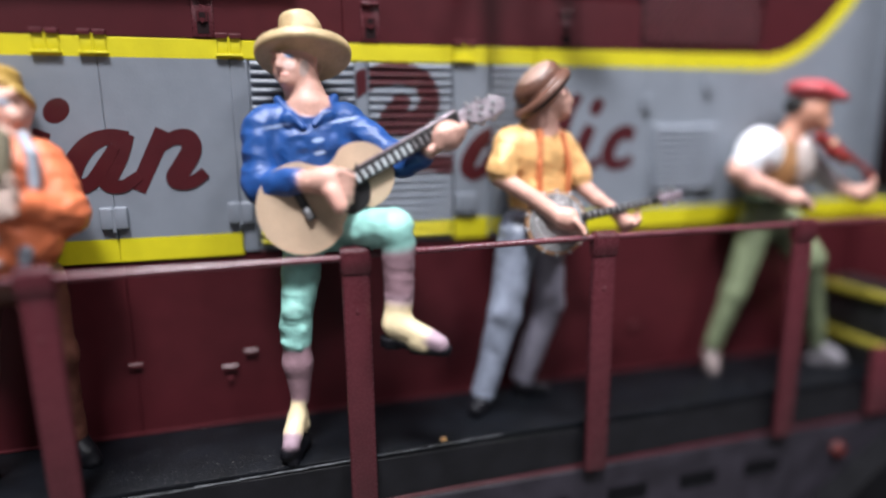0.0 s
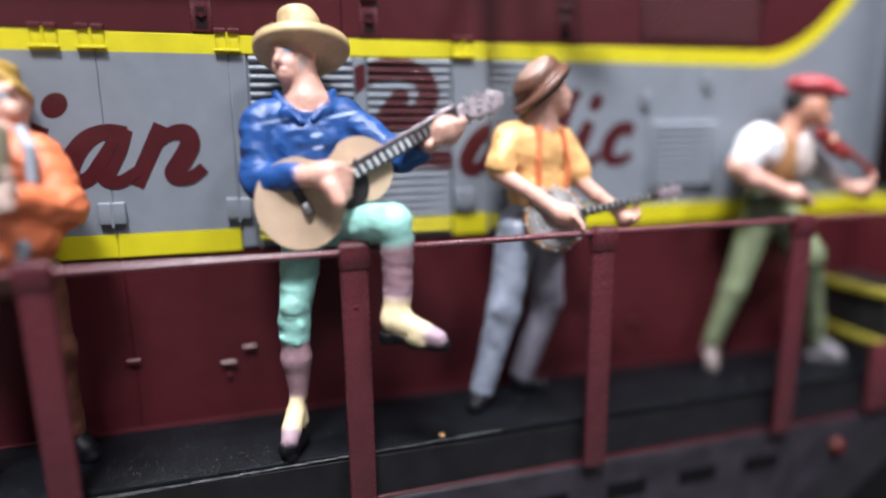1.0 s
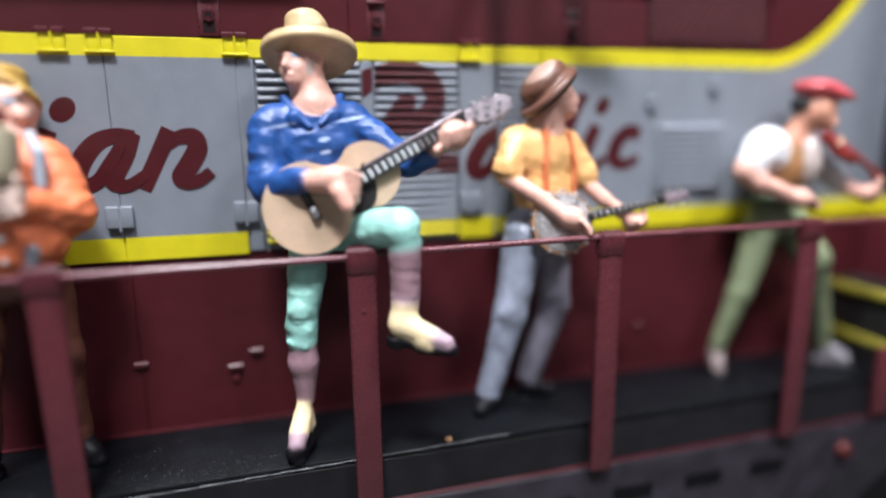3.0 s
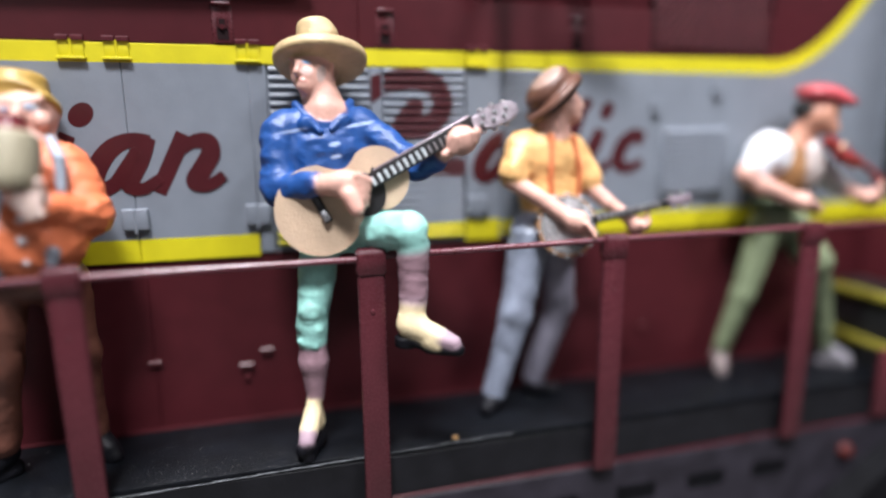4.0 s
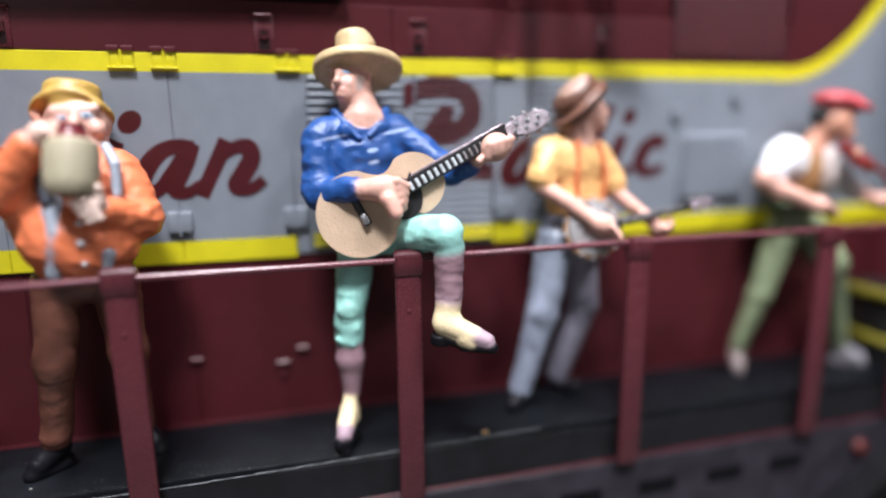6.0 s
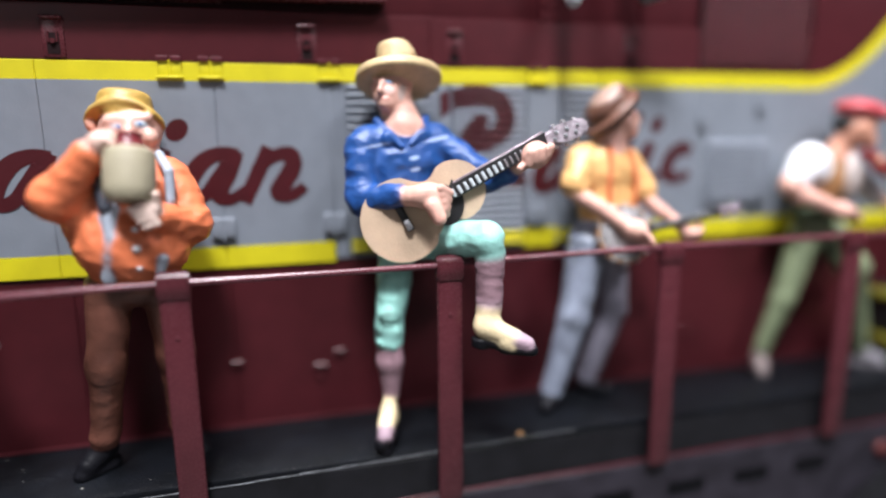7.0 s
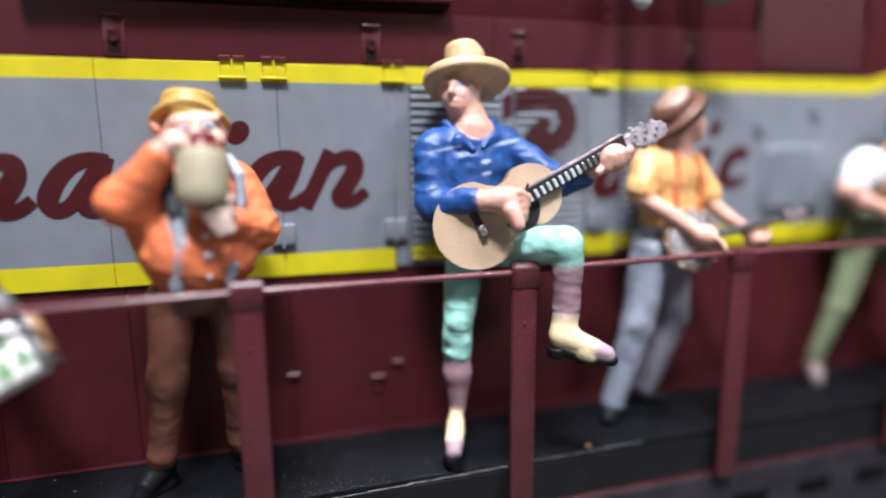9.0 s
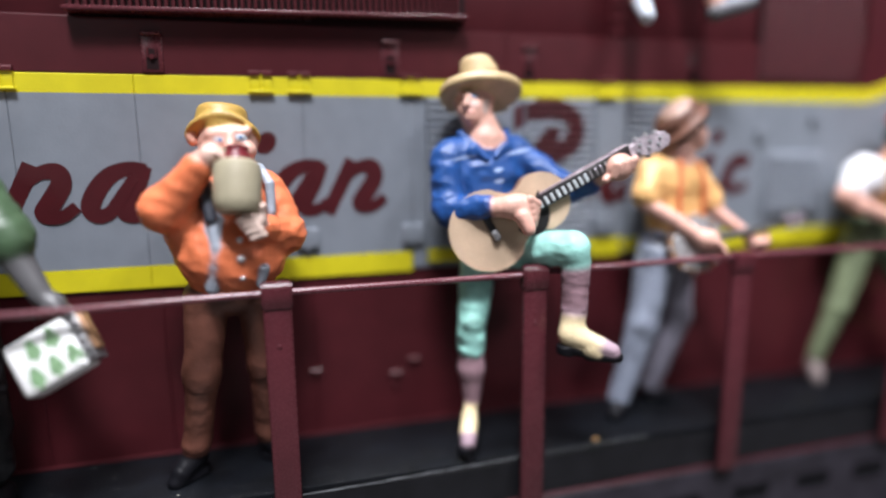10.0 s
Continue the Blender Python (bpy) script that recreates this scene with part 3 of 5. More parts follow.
part("cab_dark_panel", bm, DARK_SHADE, cab)
for z in (0.76, 1.92):
    bm = bmesh.new()
    box(bm, (12.22, 0.2, z - 1.16 if z > 1 else 0.0), (13.4, Y - 0.02, z - 0.01), 0.02)
    step = part("step", bm, BLACK, loco, "black step with a yellow nosing darkened for shade")
    bm = bmesh.new()
    box(bm, (12.1, 0.16, z - 0.17), (12.34, Y - 0.02, z), 0.02)
    part("nosing", bm, SHADED_YELLOW, step)
bm = bmesh.new()
box(bm, (11.75, 0.0, -0.9), (13.5, 0.13, 0.75), 0.04)
part("step_guard", bm, MAROON_RAIL, loco, "maroon plate beside the steps")

# ---- sculpted figurines: smooth unions of limbs and balls, one mesh each ----
SKIN = (0.64, 0.365, 0.29)


class Sculpt:
    def __init__(self, cell):
        self.cell, self.shapes, self.dabs = cell, [], []

    def limb(self, colour, a, b, ra, rb=None, k=0.06, fold=0.0):
        """A tapered rod with round ends."""
        a, b = np.array(a, float), np.array(b, float)
        rb = ra if rb is None else rb

        def far(p):
            ba = b - a
            h = np.clip(((p - a) @ ba) / (ba @ ba), 0, 1)
            return np.linalg.norm(p - a - h[..., None] * ba, axis=-1) - (ra + (rb - ra) * h)
        r = max(ra, rb)
        self.shapes.append((far, np.minimum(a, b) - r, np.maximum(a, b) + r, colour, k, fold))
        return self

    def ball(self, colour, c, r, turn=(0, 0, 0), k=0.06, fold=0.0):
        """An ellipsoid."""
        c, r = np.array(c, float), np.array(r if isinstance(r, tuple) else (r, r, r), float)
        m = np.array(Euler([radians(t) for t in turn]).to_matrix())

        def far(p):
            q = (p - c) @ m
            k0 = np.linalg.norm(q / r, axis=-1)
            k1 = np.linalg.norm(q / (r * r), axis=-1)
            return k0 * (k0 - 1) / np.maximum(k1, 1e-6)
        self.shapes.append((far, c - r.max(), c + r.max(), colour, k, fold))
        return self

    def brim(self, colour, c, rx, ry, thick, turn=(0, 0, 0), curl=0.0, droop=0.0, k=0.03):
        """A thin round brim; curl lifts its sides, droop lowers front and back."""
        c = np.array(c, float)
        m = np.array(Euler([radians(t) for t in turn]).to_matrix())

        def far(p):
            q = (p - c) @ m
            x, y = q[..., 0] / rx, q[..., 1] / ry
            z = q[..., 2] - curl * x * x + droop * y * y
            rad = (np.sqrt(x * x + y * y) - 1) * min(rx, ry)
            d = np.stack([np.maximum(rad, 0), np.maximum(np.abs(z) - thick * 0.3, 0)], -1)
            return (np.linalg.norm(d, axis=-1) - thick * 0.7 + np.minimum(np.maximum(rad, np.abs(z) - thick * 0.3), 0)) * 0.8
        r = max(rx, ry) + curl + droop + thick
        self.shapes.append((far, c - r, c + r, colour, k, 0.0))
        return self

    def drum(self, colour, c, ra, rb, high, turn=(0, 0, 0), soft=0.06, k=0.06):
        """A tapered drum with rounded rims, standing on c."""
        c = np.array(c, float)
        m = np.array(Euler([radians(t) for t in turn]).to_matrix())

        def far(p):
            q = (p - c) @ m
            side = np.hypot(q[..., 0], q[..., 1]) - (ra + (rb - ra) * q[..., 2] / high) + soft
            up = np.abs(q[..., 2] - high / 2) - high / 2 + soft
            return np.hypot(np.maximum(side, 0), np.maximum(up, 0)) + np.minimum(np.maximum(side, up), 0) - soft
        r = max(ra, high) + 0.1
        self.shapes.append((far, c - r, c + r, colour, k, 0.0))
        return self

    def dab(self, colour, c, r, turn=(0, 0, 0), only=None):
        """Repaints what lies inside an ellipsoid."""
        self.dabs.append((np.array(c, float), np.array(r if isinstance(r, tuple) else (r, r, r), float),
                          np.array(Euler([radians(t) for t in turn]).to_matrix()), colour, only))
        return self

    def hand(self, c, toward, curl, size=0.2, colour=SKIN):
        """A fist-like hand: a palm with four bent fingers and a thumb."""
        c, d, u = Vector(c), Vector(toward).normalized(), Vector(curl).normalized()
        s = d.cross(u).normalized()
        self.ball(colour, tuple(c), (size, size, size), k=0.08)
        for i in range(4):
            q = c + s * (i - 1.5) * size * 0.56 + d * size * 0.55
            m = q + u * size * 0.45 + d * size * 0.42
            e = m + u * size * 0.62 - d * size * 0.08
            self.limb(colour, tuple(q), tuple(m), size * 0.27, size * 0.25, k=0.02)
            self.limb(colour, tuple(m), tuple(e), size * 0.25, size * 0.21, k=0.02)
        self.limb(colour, tuple(c + s * size * 0.75), tuple(c + s * size * 0.95 + u * size * 0.85 + d * size * 0.2), size * 0.3, size * 0.22, k=0.03)
        return self

    def build(self, name, origin, label, floor=None):
        h = self.cell
        lo = np.min([s[1] for s in self.shapes], axis=0) - 3 * h
        hi = np.max([s[2] for s in self.shapes], axis=0) + 3 * h
        n = np.ceil((hi - lo) / h).astype(int) + 1
        axes = [lo[i] + h * np.arange(n[i]) for i in range(3)]
        f = np.full(n, 9.0)
        for far, a, b, _, k, _ in self.shapes:
            i0 = np.maximum(((a - lo) / h - 4 - k / h).astype(int), 0)
            i1 = np.minimum(((b - lo) / h + 5 + k / h).astype(int), n)
            sl = tuple(slice(p, q) for p, q in zip(i0, i1))
            p = np.stack(np.meshgrid(*[axes[i][sl[i]] for i in range(3)], indexing="ij"), -1)
            d, old = far(p), f[sl]
            mix = np.maximum(k - np.abs(d - old), 0) / k
            f[sl] = np.minimum(d, old) - mix * mix * k / 4
        if floor is not None:
            f = np.maximum(f, (floor - axes[2])[None, None, :])
        ins = f < 0
        corner = [(i, j, k) for i in (0, 1) for j in (0, 1) for k in (0, 1)]
        count = sum(ins[i:n[0] - 1 + i, j:n[1] - 1 + j, k:n[2] - 1 + k].astype(np.int8) for i, j, k in corner)
        cells = np.argwhere((count > 0) & (count < 8))
        index = np.full(n - 1, -1)
        index[tuple(cells.T)] = np.arange(len(cells))
        total, hits = np.zeros((len(cells), 3)), np.zeros(len(cells))
        val = {c: f[tuple((cells + c).T)] for c in corner}
        for a in corner:
            for ax in range(3):
                if a[ax] == 0:
                    b = tuple(v + (i == ax) for i, v in enumerate(a))
                    fa, fb = val[a], val[b]
                    cross = (fa < 0) != (fb < 0)
                    s = np.where(cross, fa / np.where(cross, fa - fb, 1), 0)
                    at = np.array(a, float)[None, :].repeat(len(cells), 0)
                    at[:, ax] += s
                    total += at * cross[:, None]
                    hits += cross
        verts = lo + h * (cells + total / hits[:, None])
        quads = []
        for ax in range(3):
            u, w = (ax + 1) % 3, (ax + 2) % 3
            first = [slice(0, None)] * 3
            first[ax] = slice(0, n[ax] - 1)
            second = [slice(0, None)] * 3
            second[ax] = slice(1, n[ax])
            fa, fb = ins[tuple(first)], ins[tuple(second)]
            e = np.argwhere(fa != fb)
            e = e[(e[:, u] > 0) & (e[:, w] > 0) & (e[:, u] < n[u] - 1) & (e[:, w] < n[w] - 1)]
            ring = []
            for du, dw in ((-1, -1), (0, -1), (0, 0), (-1, 0)):
                c = e.copy()
                c[:, u] += du
                c[:, w] += dw
                ring.append(index[tuple(c.T)])
            q = np.stack(ring, -1)
            out = fa[tuple(e.T)]
            q[~out] = q[~out][:, ::-1]
            quads.append(q)
        quads = np.concatenate(quads)
        quads = quads[(quads >= 0).all(1)]
        # colour by the nearest shape, softly over half a cell
        near = np.stack([s[0](verts) for s in self.shapes], -1)
        wt = np.exp(-(near - near.min(1, keepdims=True)) / (h * 0.35))
        cols = np.array([s[3] for s in self.shapes])
        rgb = (wt @ cols) / wt.sum(1, keepdims=True)
        best = near.argmin(1)
        for c, r, m, colour, only in self.dabs:
            q = np.linalg.norm(((verts - c) @ m) / r, axis=-1)
            s = np.clip((1 - q) * r.min() / (h * 0.8) + 0.5, 0, 1)
            if only is not None:
                s = s * (np.abs(cols[best] - np.array(only)).sum(1) < 1e-6)
            rgb = rgb * (1 - s[:, None]) + np.array(colour) * s[:, None]
        # folds along the normals
        fold = np.array([s[5] for s in self.shapes])[best]
        me = bpy.data.meshes.new(name)
        org = np.array(origin, float)
        me.from_pydata(((verts - org) * CM).tolist(), [], quads.tolist())
        me.update()
        if fold.any():
            nor = np.zeros(len(verts) * 3)
            me.vertices.foreach_get("normal", nor)
            nor = nor.reshape(-1, 3)
            move = np.zeros(len(verts))
            for i in np.nonzero(fold)[0]:
                v = Vector(verts[i])
                move[i] = fold[i] * (0.8 * noise.noise(v * 2.4) + 0.45 * noise.noise(v * 5.5) + 0.9 * (0.4 - abs(noise.noise(Vector((v.x * 2.0 + v.z * 1.5, v.y * 2.2, v.z * 4.2)) + Vector((7, 3, 1))))))
            me.vertices.foreach_set("co", ((verts + nor * move[:, None] - org) * CM).ravel())
        at = me.color_attributes.new("paint", "FLOAT_COLOR", "POINT")
        at.data.foreach_set("color", np.c_[rgb, np.interp(rgb.mean(1), (0.01, 0.05), (0.15, 0.5))].astype(np.float32).ravel())
        me.shade_smooth()
        me.update()
        me.materials.append(PAINTED)
        ob = new(name, me)
        ob.location = Vector(origin) * CM
        return tagged(ob, label, "figurine", "figurines along the walkway")


BLUE, MINT, MAUVE, TAN, STRAW = (0.011, 0.063, 0.235), (0.30, 0.60, 0.53), (0.27, 0.165, 0.19), (0.74, 0.605, 0.37), (0.50, 0.37, 0.20)
TOE = (0.40, 0.28, 0.33)
INK, HAIR = (0.006, 0.006, 0.008), (0.36, 0.22, 0.12)

# guitarist astride the handrail
g = Sculpt(0.027)
g.drum(STRAW, (-0.60, 1.44, 7.10), 0.42, 0.29, 0.70, (-8, -6, 0), soft=0.11, k=0.08)
g.ball(STRAW, (-0.42, 1.44, 7.52), (0.16, 0.24, 0.16), k=0.14)
g.brim(STRAW, (-0.58, 1.40, 7.05), 0.74, 0.60, 0.11, (-31, 1, 0), curl=0.05, droop=0.0, k=0.12)
g.ball(SKIN, (-0.75, 1.38, 6.91), (0.37, 0.36, 0.39), (0, 0, -32), k=0.06)
g.ball(SKIN, (-0.83, 1.25, 6.73), (0.28, 0.27, 0.23), (0, 20, -32), k=0.1)
g.ball(SKIN, (-0.98, 1.10, 7.03), (0.17, 0.06, 0.04), (0, 10, -32), k=0.06)
g.limb(SKIN, (-0.97, 1.06, 6.99), (-1.03, 0.99, 6.84), 0.04, 0.06, k=0.12)
g.ball(SKIN, (-0.84, 1.08, 6.84), (0.11, 0.09, 0.10), k=0.1)
g.ball((0.58, 0.28, 0.23), (-0.94, 1.01, 6.71), (0.085, 0.05, 0.025), (0, 12, -32), k=0.02)
g.ball(SKIN, (-0.91, 1.06, 6.60), (0.13, 0.11, 0.10), k=0.1)
g.ball((0.70, 0.40, 0.30), (-0.43, 1.26, 6.90), (0.06, 0.10, 0.13), (0, 12, 0), k=0.03)
g.limb(HAIR, (-0.40, 1.42, 7.06), (-0.40, 1.52, 6.78), 0.13, 0.10, k=0.05)
g.limb(SKIN, (-0.66, 1.38, 6.62), (-0.56, 1.30, 6.22), 0.32, 0.38, k=0.1)
g.ball(SKIN, (-0.56, 1.08, 6.16), (0.36, 0.22, 0.28), k=0.05)
g.ball(BLUE, (-0.586, 1.155, 5.434), (0.84, 0.42, 0.72), k=0.14, fold=0.048)
g.ball(BLUE, (-0.527, 1.086, 4.704), (0.66, 0.42, 0.75), k=0.14, fold=0.048)
g.limb(BLUE, (-1.258, 1.199, 5.897), (0.054, 1.265, 5.971), 0.32, 0.30, k=0.15, fold=0.024)
g.limb(BLUE, (-1.064, 1.233, 6.295), (-0.875, 0.891, 6.036), 0.085, 0.055, k=0.03)
g.limb(BLUE, (-0.875, 0.891, 6.036), (-0.687, 0.768, 5.823), 0.055, 0.05, k=0.03)
g.ball(BLUE, (-0.918, 0.855, 5.971), (0.12, 0.05, 0.10), (0, 40, 0), k=0.08)
g.limb(BLUE, (-0.099, 1.29, 6.338), (-0.322, 0.911, 6.036), 0.085, 0.055, k=0.03)
g.limb(BLUE, (-0.322, 0.911, 6.036), (-0.496, 0.774, 5.865), 0.055, 0.045, k=0.03)
g.ball(BLUE, (-0.259, 0.893, 6.014), (0.13, 0.05, 0.09), (0, -40, 0), k=0.08)
g.limb(BLUE, (-1.384, 1.143, 5.781), (-1.446, 0.853, 4.914), 0.31, 0.29, k=0.1, fold=0.045)
g.limb(BLUE, (-1.425, 0.838, 4.84), (-0.85, 0.27, 4.95), 0.28, 0.21, k=0.1, fold=0.045)
g.limb(BLUE, (0.156, 1.214, 5.865), (0.995, 0.63, 5.206), 0.29, 0.25, k=0.1, fold=0.045)
g.limb(BLUE, (0.995, 0.63, 5.186), (1.231, 0.265, 5.335), 0.24, 0.21, k=0.08, fold=0.030)
g.limb(SKIN, (1.232, 0.245, 5.355), (1.46, -0.02, 5.56), 0.14, 0.15, k=0.05)
g.ball(SKIN, (1.56, -0.22, 5.66), (0.27, 0.20, 0.25), (0, -25, 0), k=0.08)
for i in range(4):
    g.limb(SKIN, (1.407 + 0.125 * i, -0.355, 5.7 + 0.035 * i), (1.39 + 0.12 * i, -0.325, 5.499 + 0.05 * i), 0.078, 0.07, k=0.02)
g.limb(SKIN, (1.39, -0.165, 5.499), (1.268, -0.235, 5.436), 0.09, 0.075, k=0.04)
g.limb(SKIN, (-0.823, 0.25, 4.955), (-0.543, 0.06, 4.972), 0.17, 0.2, k=0.06)
g.ball(SKIN, (-0.347, -0.03, 4.969), (0.30, 0.20, 0.25), (0, 12, 0), k=0.08)
for i in range(4):
    g.limb(SKIN, (-0.188 + 0.02 * i, -0.16, 5.113 - 0.115 * i), (-0.017 - 0.02 * i, -0.1, 5.022 - 0.12 * i), 0.085, 0.08, k=0.02)
g.limb((0.74, 0.40, 0.32), (-0.347, -0.17, 4.827), (-0.229, -0.22, 4.588), 0.14, 0.125, k=0.06)
g.limb(MINT, (-0.72, 0.98, 4.10), (-0.86, 0.93, 3.3), 0.40, 0.31, k=0.15, fold=0.018)
g.limb(MINT, (-0.86, 0.93, 3.3), (-1.00, 0.76, 2.34), 0.31, 0.265, k=0.12, fold=0.03)
g.ball(MINT, (-1.06, 0.58, 2.64), (0.19, 0.16, 0.15), k=0.12, fold=0.03)
g.limb(MINT, (-1.20, 0.60, 2.42), (-0.92, 0.52, 2.36), 0.09, 0.08, k=0.14)
g.limb(MINT, (-1.01, 0.74, 2.34), (-1.02, 0.72, 2.16), 0.265, 0.275, k=0.08, fold=0.014)
g.limb(MINT, (-1.22, 0.58, 2.14), (-0.98, 0.49, 2.05), 0.06, 0.055, k=0.06)
g.limb(MAUVE, (-1.01, 0.72, 2.00), (-1.015, 0.72, 1.70), 0.245, 0.25, k=0.04, fold=0.008)
g.limb(MAUVE, (-1.015, 0.72, 1.70), (-1.03, 0.70, 0.98), 0.25, 0.135, k=0.12, fold=0.008)
g.limb(MAUVE, (-0.98, 0.74, 1.5), (-0.98, 0.72, 1.0), 0.19, 0.12, k=0.1)
g.limb(TAN, (-1.04, 0.68, 0.98), (-1.09, 0.60, 0.72), 0.125, 0.155, k=0.04)
g.limb(TAN, (-1.01, 0.74, 0.76), (-1.00, 0.74, 0.48), 0.12, 0.14, k=0.04)
g.limb(TAN, (-1.09, 0.60, 0.70), (-1.17, 0.43, 0.50), 0.16, 0.18, k=0.06)
g.limb(TOE, (-1.19, 0.36, 0.44), (-1.22, 0.29, 0.36), 0.17, 0.15, k=0.03)
g.limb(INK, (-1.24, 0.28, 0.26), (-1.29, 0.25, 0.22), 0.17, 0.14, k=0.02)
g.limb(INK, (-1.06, 0.70, 0.20), (-1.24, 0.34, 0.16), 0.20, 0.19, k=0.03)
g.limb(INK, (-1.18, 0.44, 0.05), (-1.21, 0.27, 0.02), 0.15, 0.13, k=0.03)
g.limb(MINT, (-0.30, 0.90, 4.06), (0.20, 0.28, 4.12), 0.41, 0.36, k=0.15, fold=0.02)
g.limb(MINT, (0.20, 0.28, 4.12), (0.60, -0.26, 4.22), 0.36, 0.31, k=0.12, fold=0.035)
g.limb(MINT, (0.63, -0.29, 4.18), (0.67, -0.30, 3.96), 0.31, 0.28, k=0.08, fold=0.03)
g.limb(MAUVE, (0.68, -0.30, 3.88), (0.68, -0.31, 3.70), 0.270, 0.258, k=0.03, fold=0.03)
g.limb(MAUVE, (0.68, -0.31, 3.70), (0.67, -0.31, 3.08), 0.258, 0.235, k=0.05, fold=0.022)
g.limb(TOE, (0.67, -0.31, 3.06), (0.66, -0.32, 2.98), 0.235, 0.23, k=0.03)
g.limb(TAN, (0.65, -0.33, 2.92), (0.60, -0.35, 2.62), 0.225, 0.235, k=0.05)
g.limb(TAN, (0.62, -0.38, 2.58), (1.02, -0.62, 2.42), 0.225, 0.175, k=0.12)
g.limb(TAN, (0.86, -0.60, 2.36), (0.98, -0.66, 2.30), 0.13, 0.12, k=0.05)
g.limb(TOE, (1.06, -0.65, 2.41), (1.24, -0.77, 2.34), 0.165, 0.13, k=0.03)
g.drum(INK, (0.48, -0.36, 2.20), 0.17, 0.19, 0.19, (0, 8, 0), soft=0.03, k=0.02)
g.limb(INK, (0.58, -0.44, 2.36), (0.80, -0.54, 2.28), 0.13, 0.11, k=0.03)
g.limb(INK, (0.86, -0.58, 2.24), (1.31, -0.81, 2.22), 0.12, 0.11, k=0.02)
g.dab((0.46, 0.34, 0.30), (-0.60, 1.02, 6.82), (0.08, 0.2, 0.15), (0, 15, 0), only=SKIN)
# Paler cheek dab, a highlight painted into the skin.
g.dab((0.80, 0.56, 0.50), (-0.86, 0.98, 6.86), (0.11, 0.16, 0.07), (0, 0, 0), only=SKIN)
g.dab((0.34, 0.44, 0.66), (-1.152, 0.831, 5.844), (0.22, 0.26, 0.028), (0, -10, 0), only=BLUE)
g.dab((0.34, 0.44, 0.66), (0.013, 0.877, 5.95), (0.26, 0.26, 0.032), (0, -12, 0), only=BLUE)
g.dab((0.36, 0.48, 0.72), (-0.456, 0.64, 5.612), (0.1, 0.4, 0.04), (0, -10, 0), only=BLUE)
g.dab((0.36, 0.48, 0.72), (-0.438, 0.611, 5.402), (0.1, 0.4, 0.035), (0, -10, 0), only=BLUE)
g.dab((0.22, 0.42, 0.66), (-0.85, 1.05, 7.005), (0.075, 0.16, 0.032), (0, 10, 0), only=SKIN)
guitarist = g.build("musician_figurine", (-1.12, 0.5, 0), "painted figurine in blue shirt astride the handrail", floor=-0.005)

# acoustic guitar
U = Vector((3.25, -0.50, 1.79)).normalized()
G = frame_of((-0.745, 0.48, 4.495), U, (0.0, -1, 0.22))
guitar = thing("toy_guitar", (-0.745, 0.48, 4.495), "pale wood miniature acoustic guitar held by a figurine", "toy guitar")


def half(u):
    a = math.sqrt(max(0.76 ** 2 - u * u, 0))
    b = math.sqrt(max(0.55 ** 2 - (u - 1.09) ** 2, 0))
    if 0.35 < u < 1.0:
        s = (u - 0.35) / 0.65
        w = 0.675 * (1 - s) + 0.542 * s - 0.19 * math.sin(math.pi * s)
        return w
    return max(a, b)


us = [-0.76 + 2.40 * (0.5 - 0.5 * math.cos(math.pi * i / 40)) for i in range(41)]
outline = [(u, half(u)) for u in us] + [(u, -half(u)) for u in us[-2:0:-1]]
bm = bmesh.new()
prism(bm, outline, -0.2, 0.13, G)
part("guitar_side", bm, WOOD_SIDE, guitar, "brown guitar sides")
bm = bmesh.new()
prism(bm, [(u * 1.005, v * 1.01) for u, v in outline], 0.13, 0.20, G)
bmesh.ops.bevel(bm, geom=[e for e in bm.edges if e.calc_face_angle(0) > 1.2], offset=0.02, segments=2, affect="EDGES")
part("soundboard", bm, WOOD_TOP, guitar, "pale wood guitar top")
bm = bmesh.new()
lathe(bm, ((0.0, 0.205), (0.23, 0.205), (0.24, 0.215), (0.26, 0.205)), G @ Matrix.Translation((0.82, -0.02, 0)), 24)
part("soundhole", bm, BLACK, guitar)
bm = bmesh.new()
arc = [i * math.pi / 14 for i in range(15)]
guard = [(0.80 - 0.38 * math.cos(a + 0.5), -0.02 - 0.49 * math.sin(a + 0.5)) for a in arc] + [(0.80 - 0.2 * math.cos(a + 0.5), -0.02 - 0.2 * math.sin(a + 0.5)) for a in arc[::-1]]
prism(bm, guard, 0.19, 0.225, G)
part("pickguard", bm, FRETBOARD, guitar, "black pickguard")
bm = bmesh.new()
box(bm, (-0.07, -0.26, 0.19), (0.07, 0.26, 0.26), 0.02, 2, G @ Matrix.Translation((0.05, 0.02, 0)))
bridge = part("bridge", bm, FRETBOARD, guitar)
bm = bmesh.new()
box(bm, (-0.06, -0.10, 0.2), (0.06, 0.10, 0.32), 0.03, 2, G @ Matrix.Translation((0.05, -0.12, 0)))
part("saddle", bm, SILVER, bridge)
bm = bmesh.new()
box(bm, (1.1, -0.125, 0.08), (2.98, 0.165, 0.325), 0.05, 2, G)
part("neck", bm, PURPLE, guitar, "mottled purple-gray neck")
bm = bmesh.new()
box(bm, (0.98, -0.13, 0.27), (2.98, 0.13, 0.335), 0.015, 1, G)
board = part("fretboard", bm, FRETBOARD, guitar, "black fretboard with thick white frets")
frets = []
for wide, mat in ((0.030, FRET), (0.018, SILVER)):
    bm = bmesh.new()
    box(bm, (-wide, -0.10, 0.32), (wide, 0.06, 0.348), 0.01, 1, G.to_3x3().to_4x4())
    frets.append(finish(bm, mat, "fret", Vector((0, 0, 0)), False))
u = 1.04
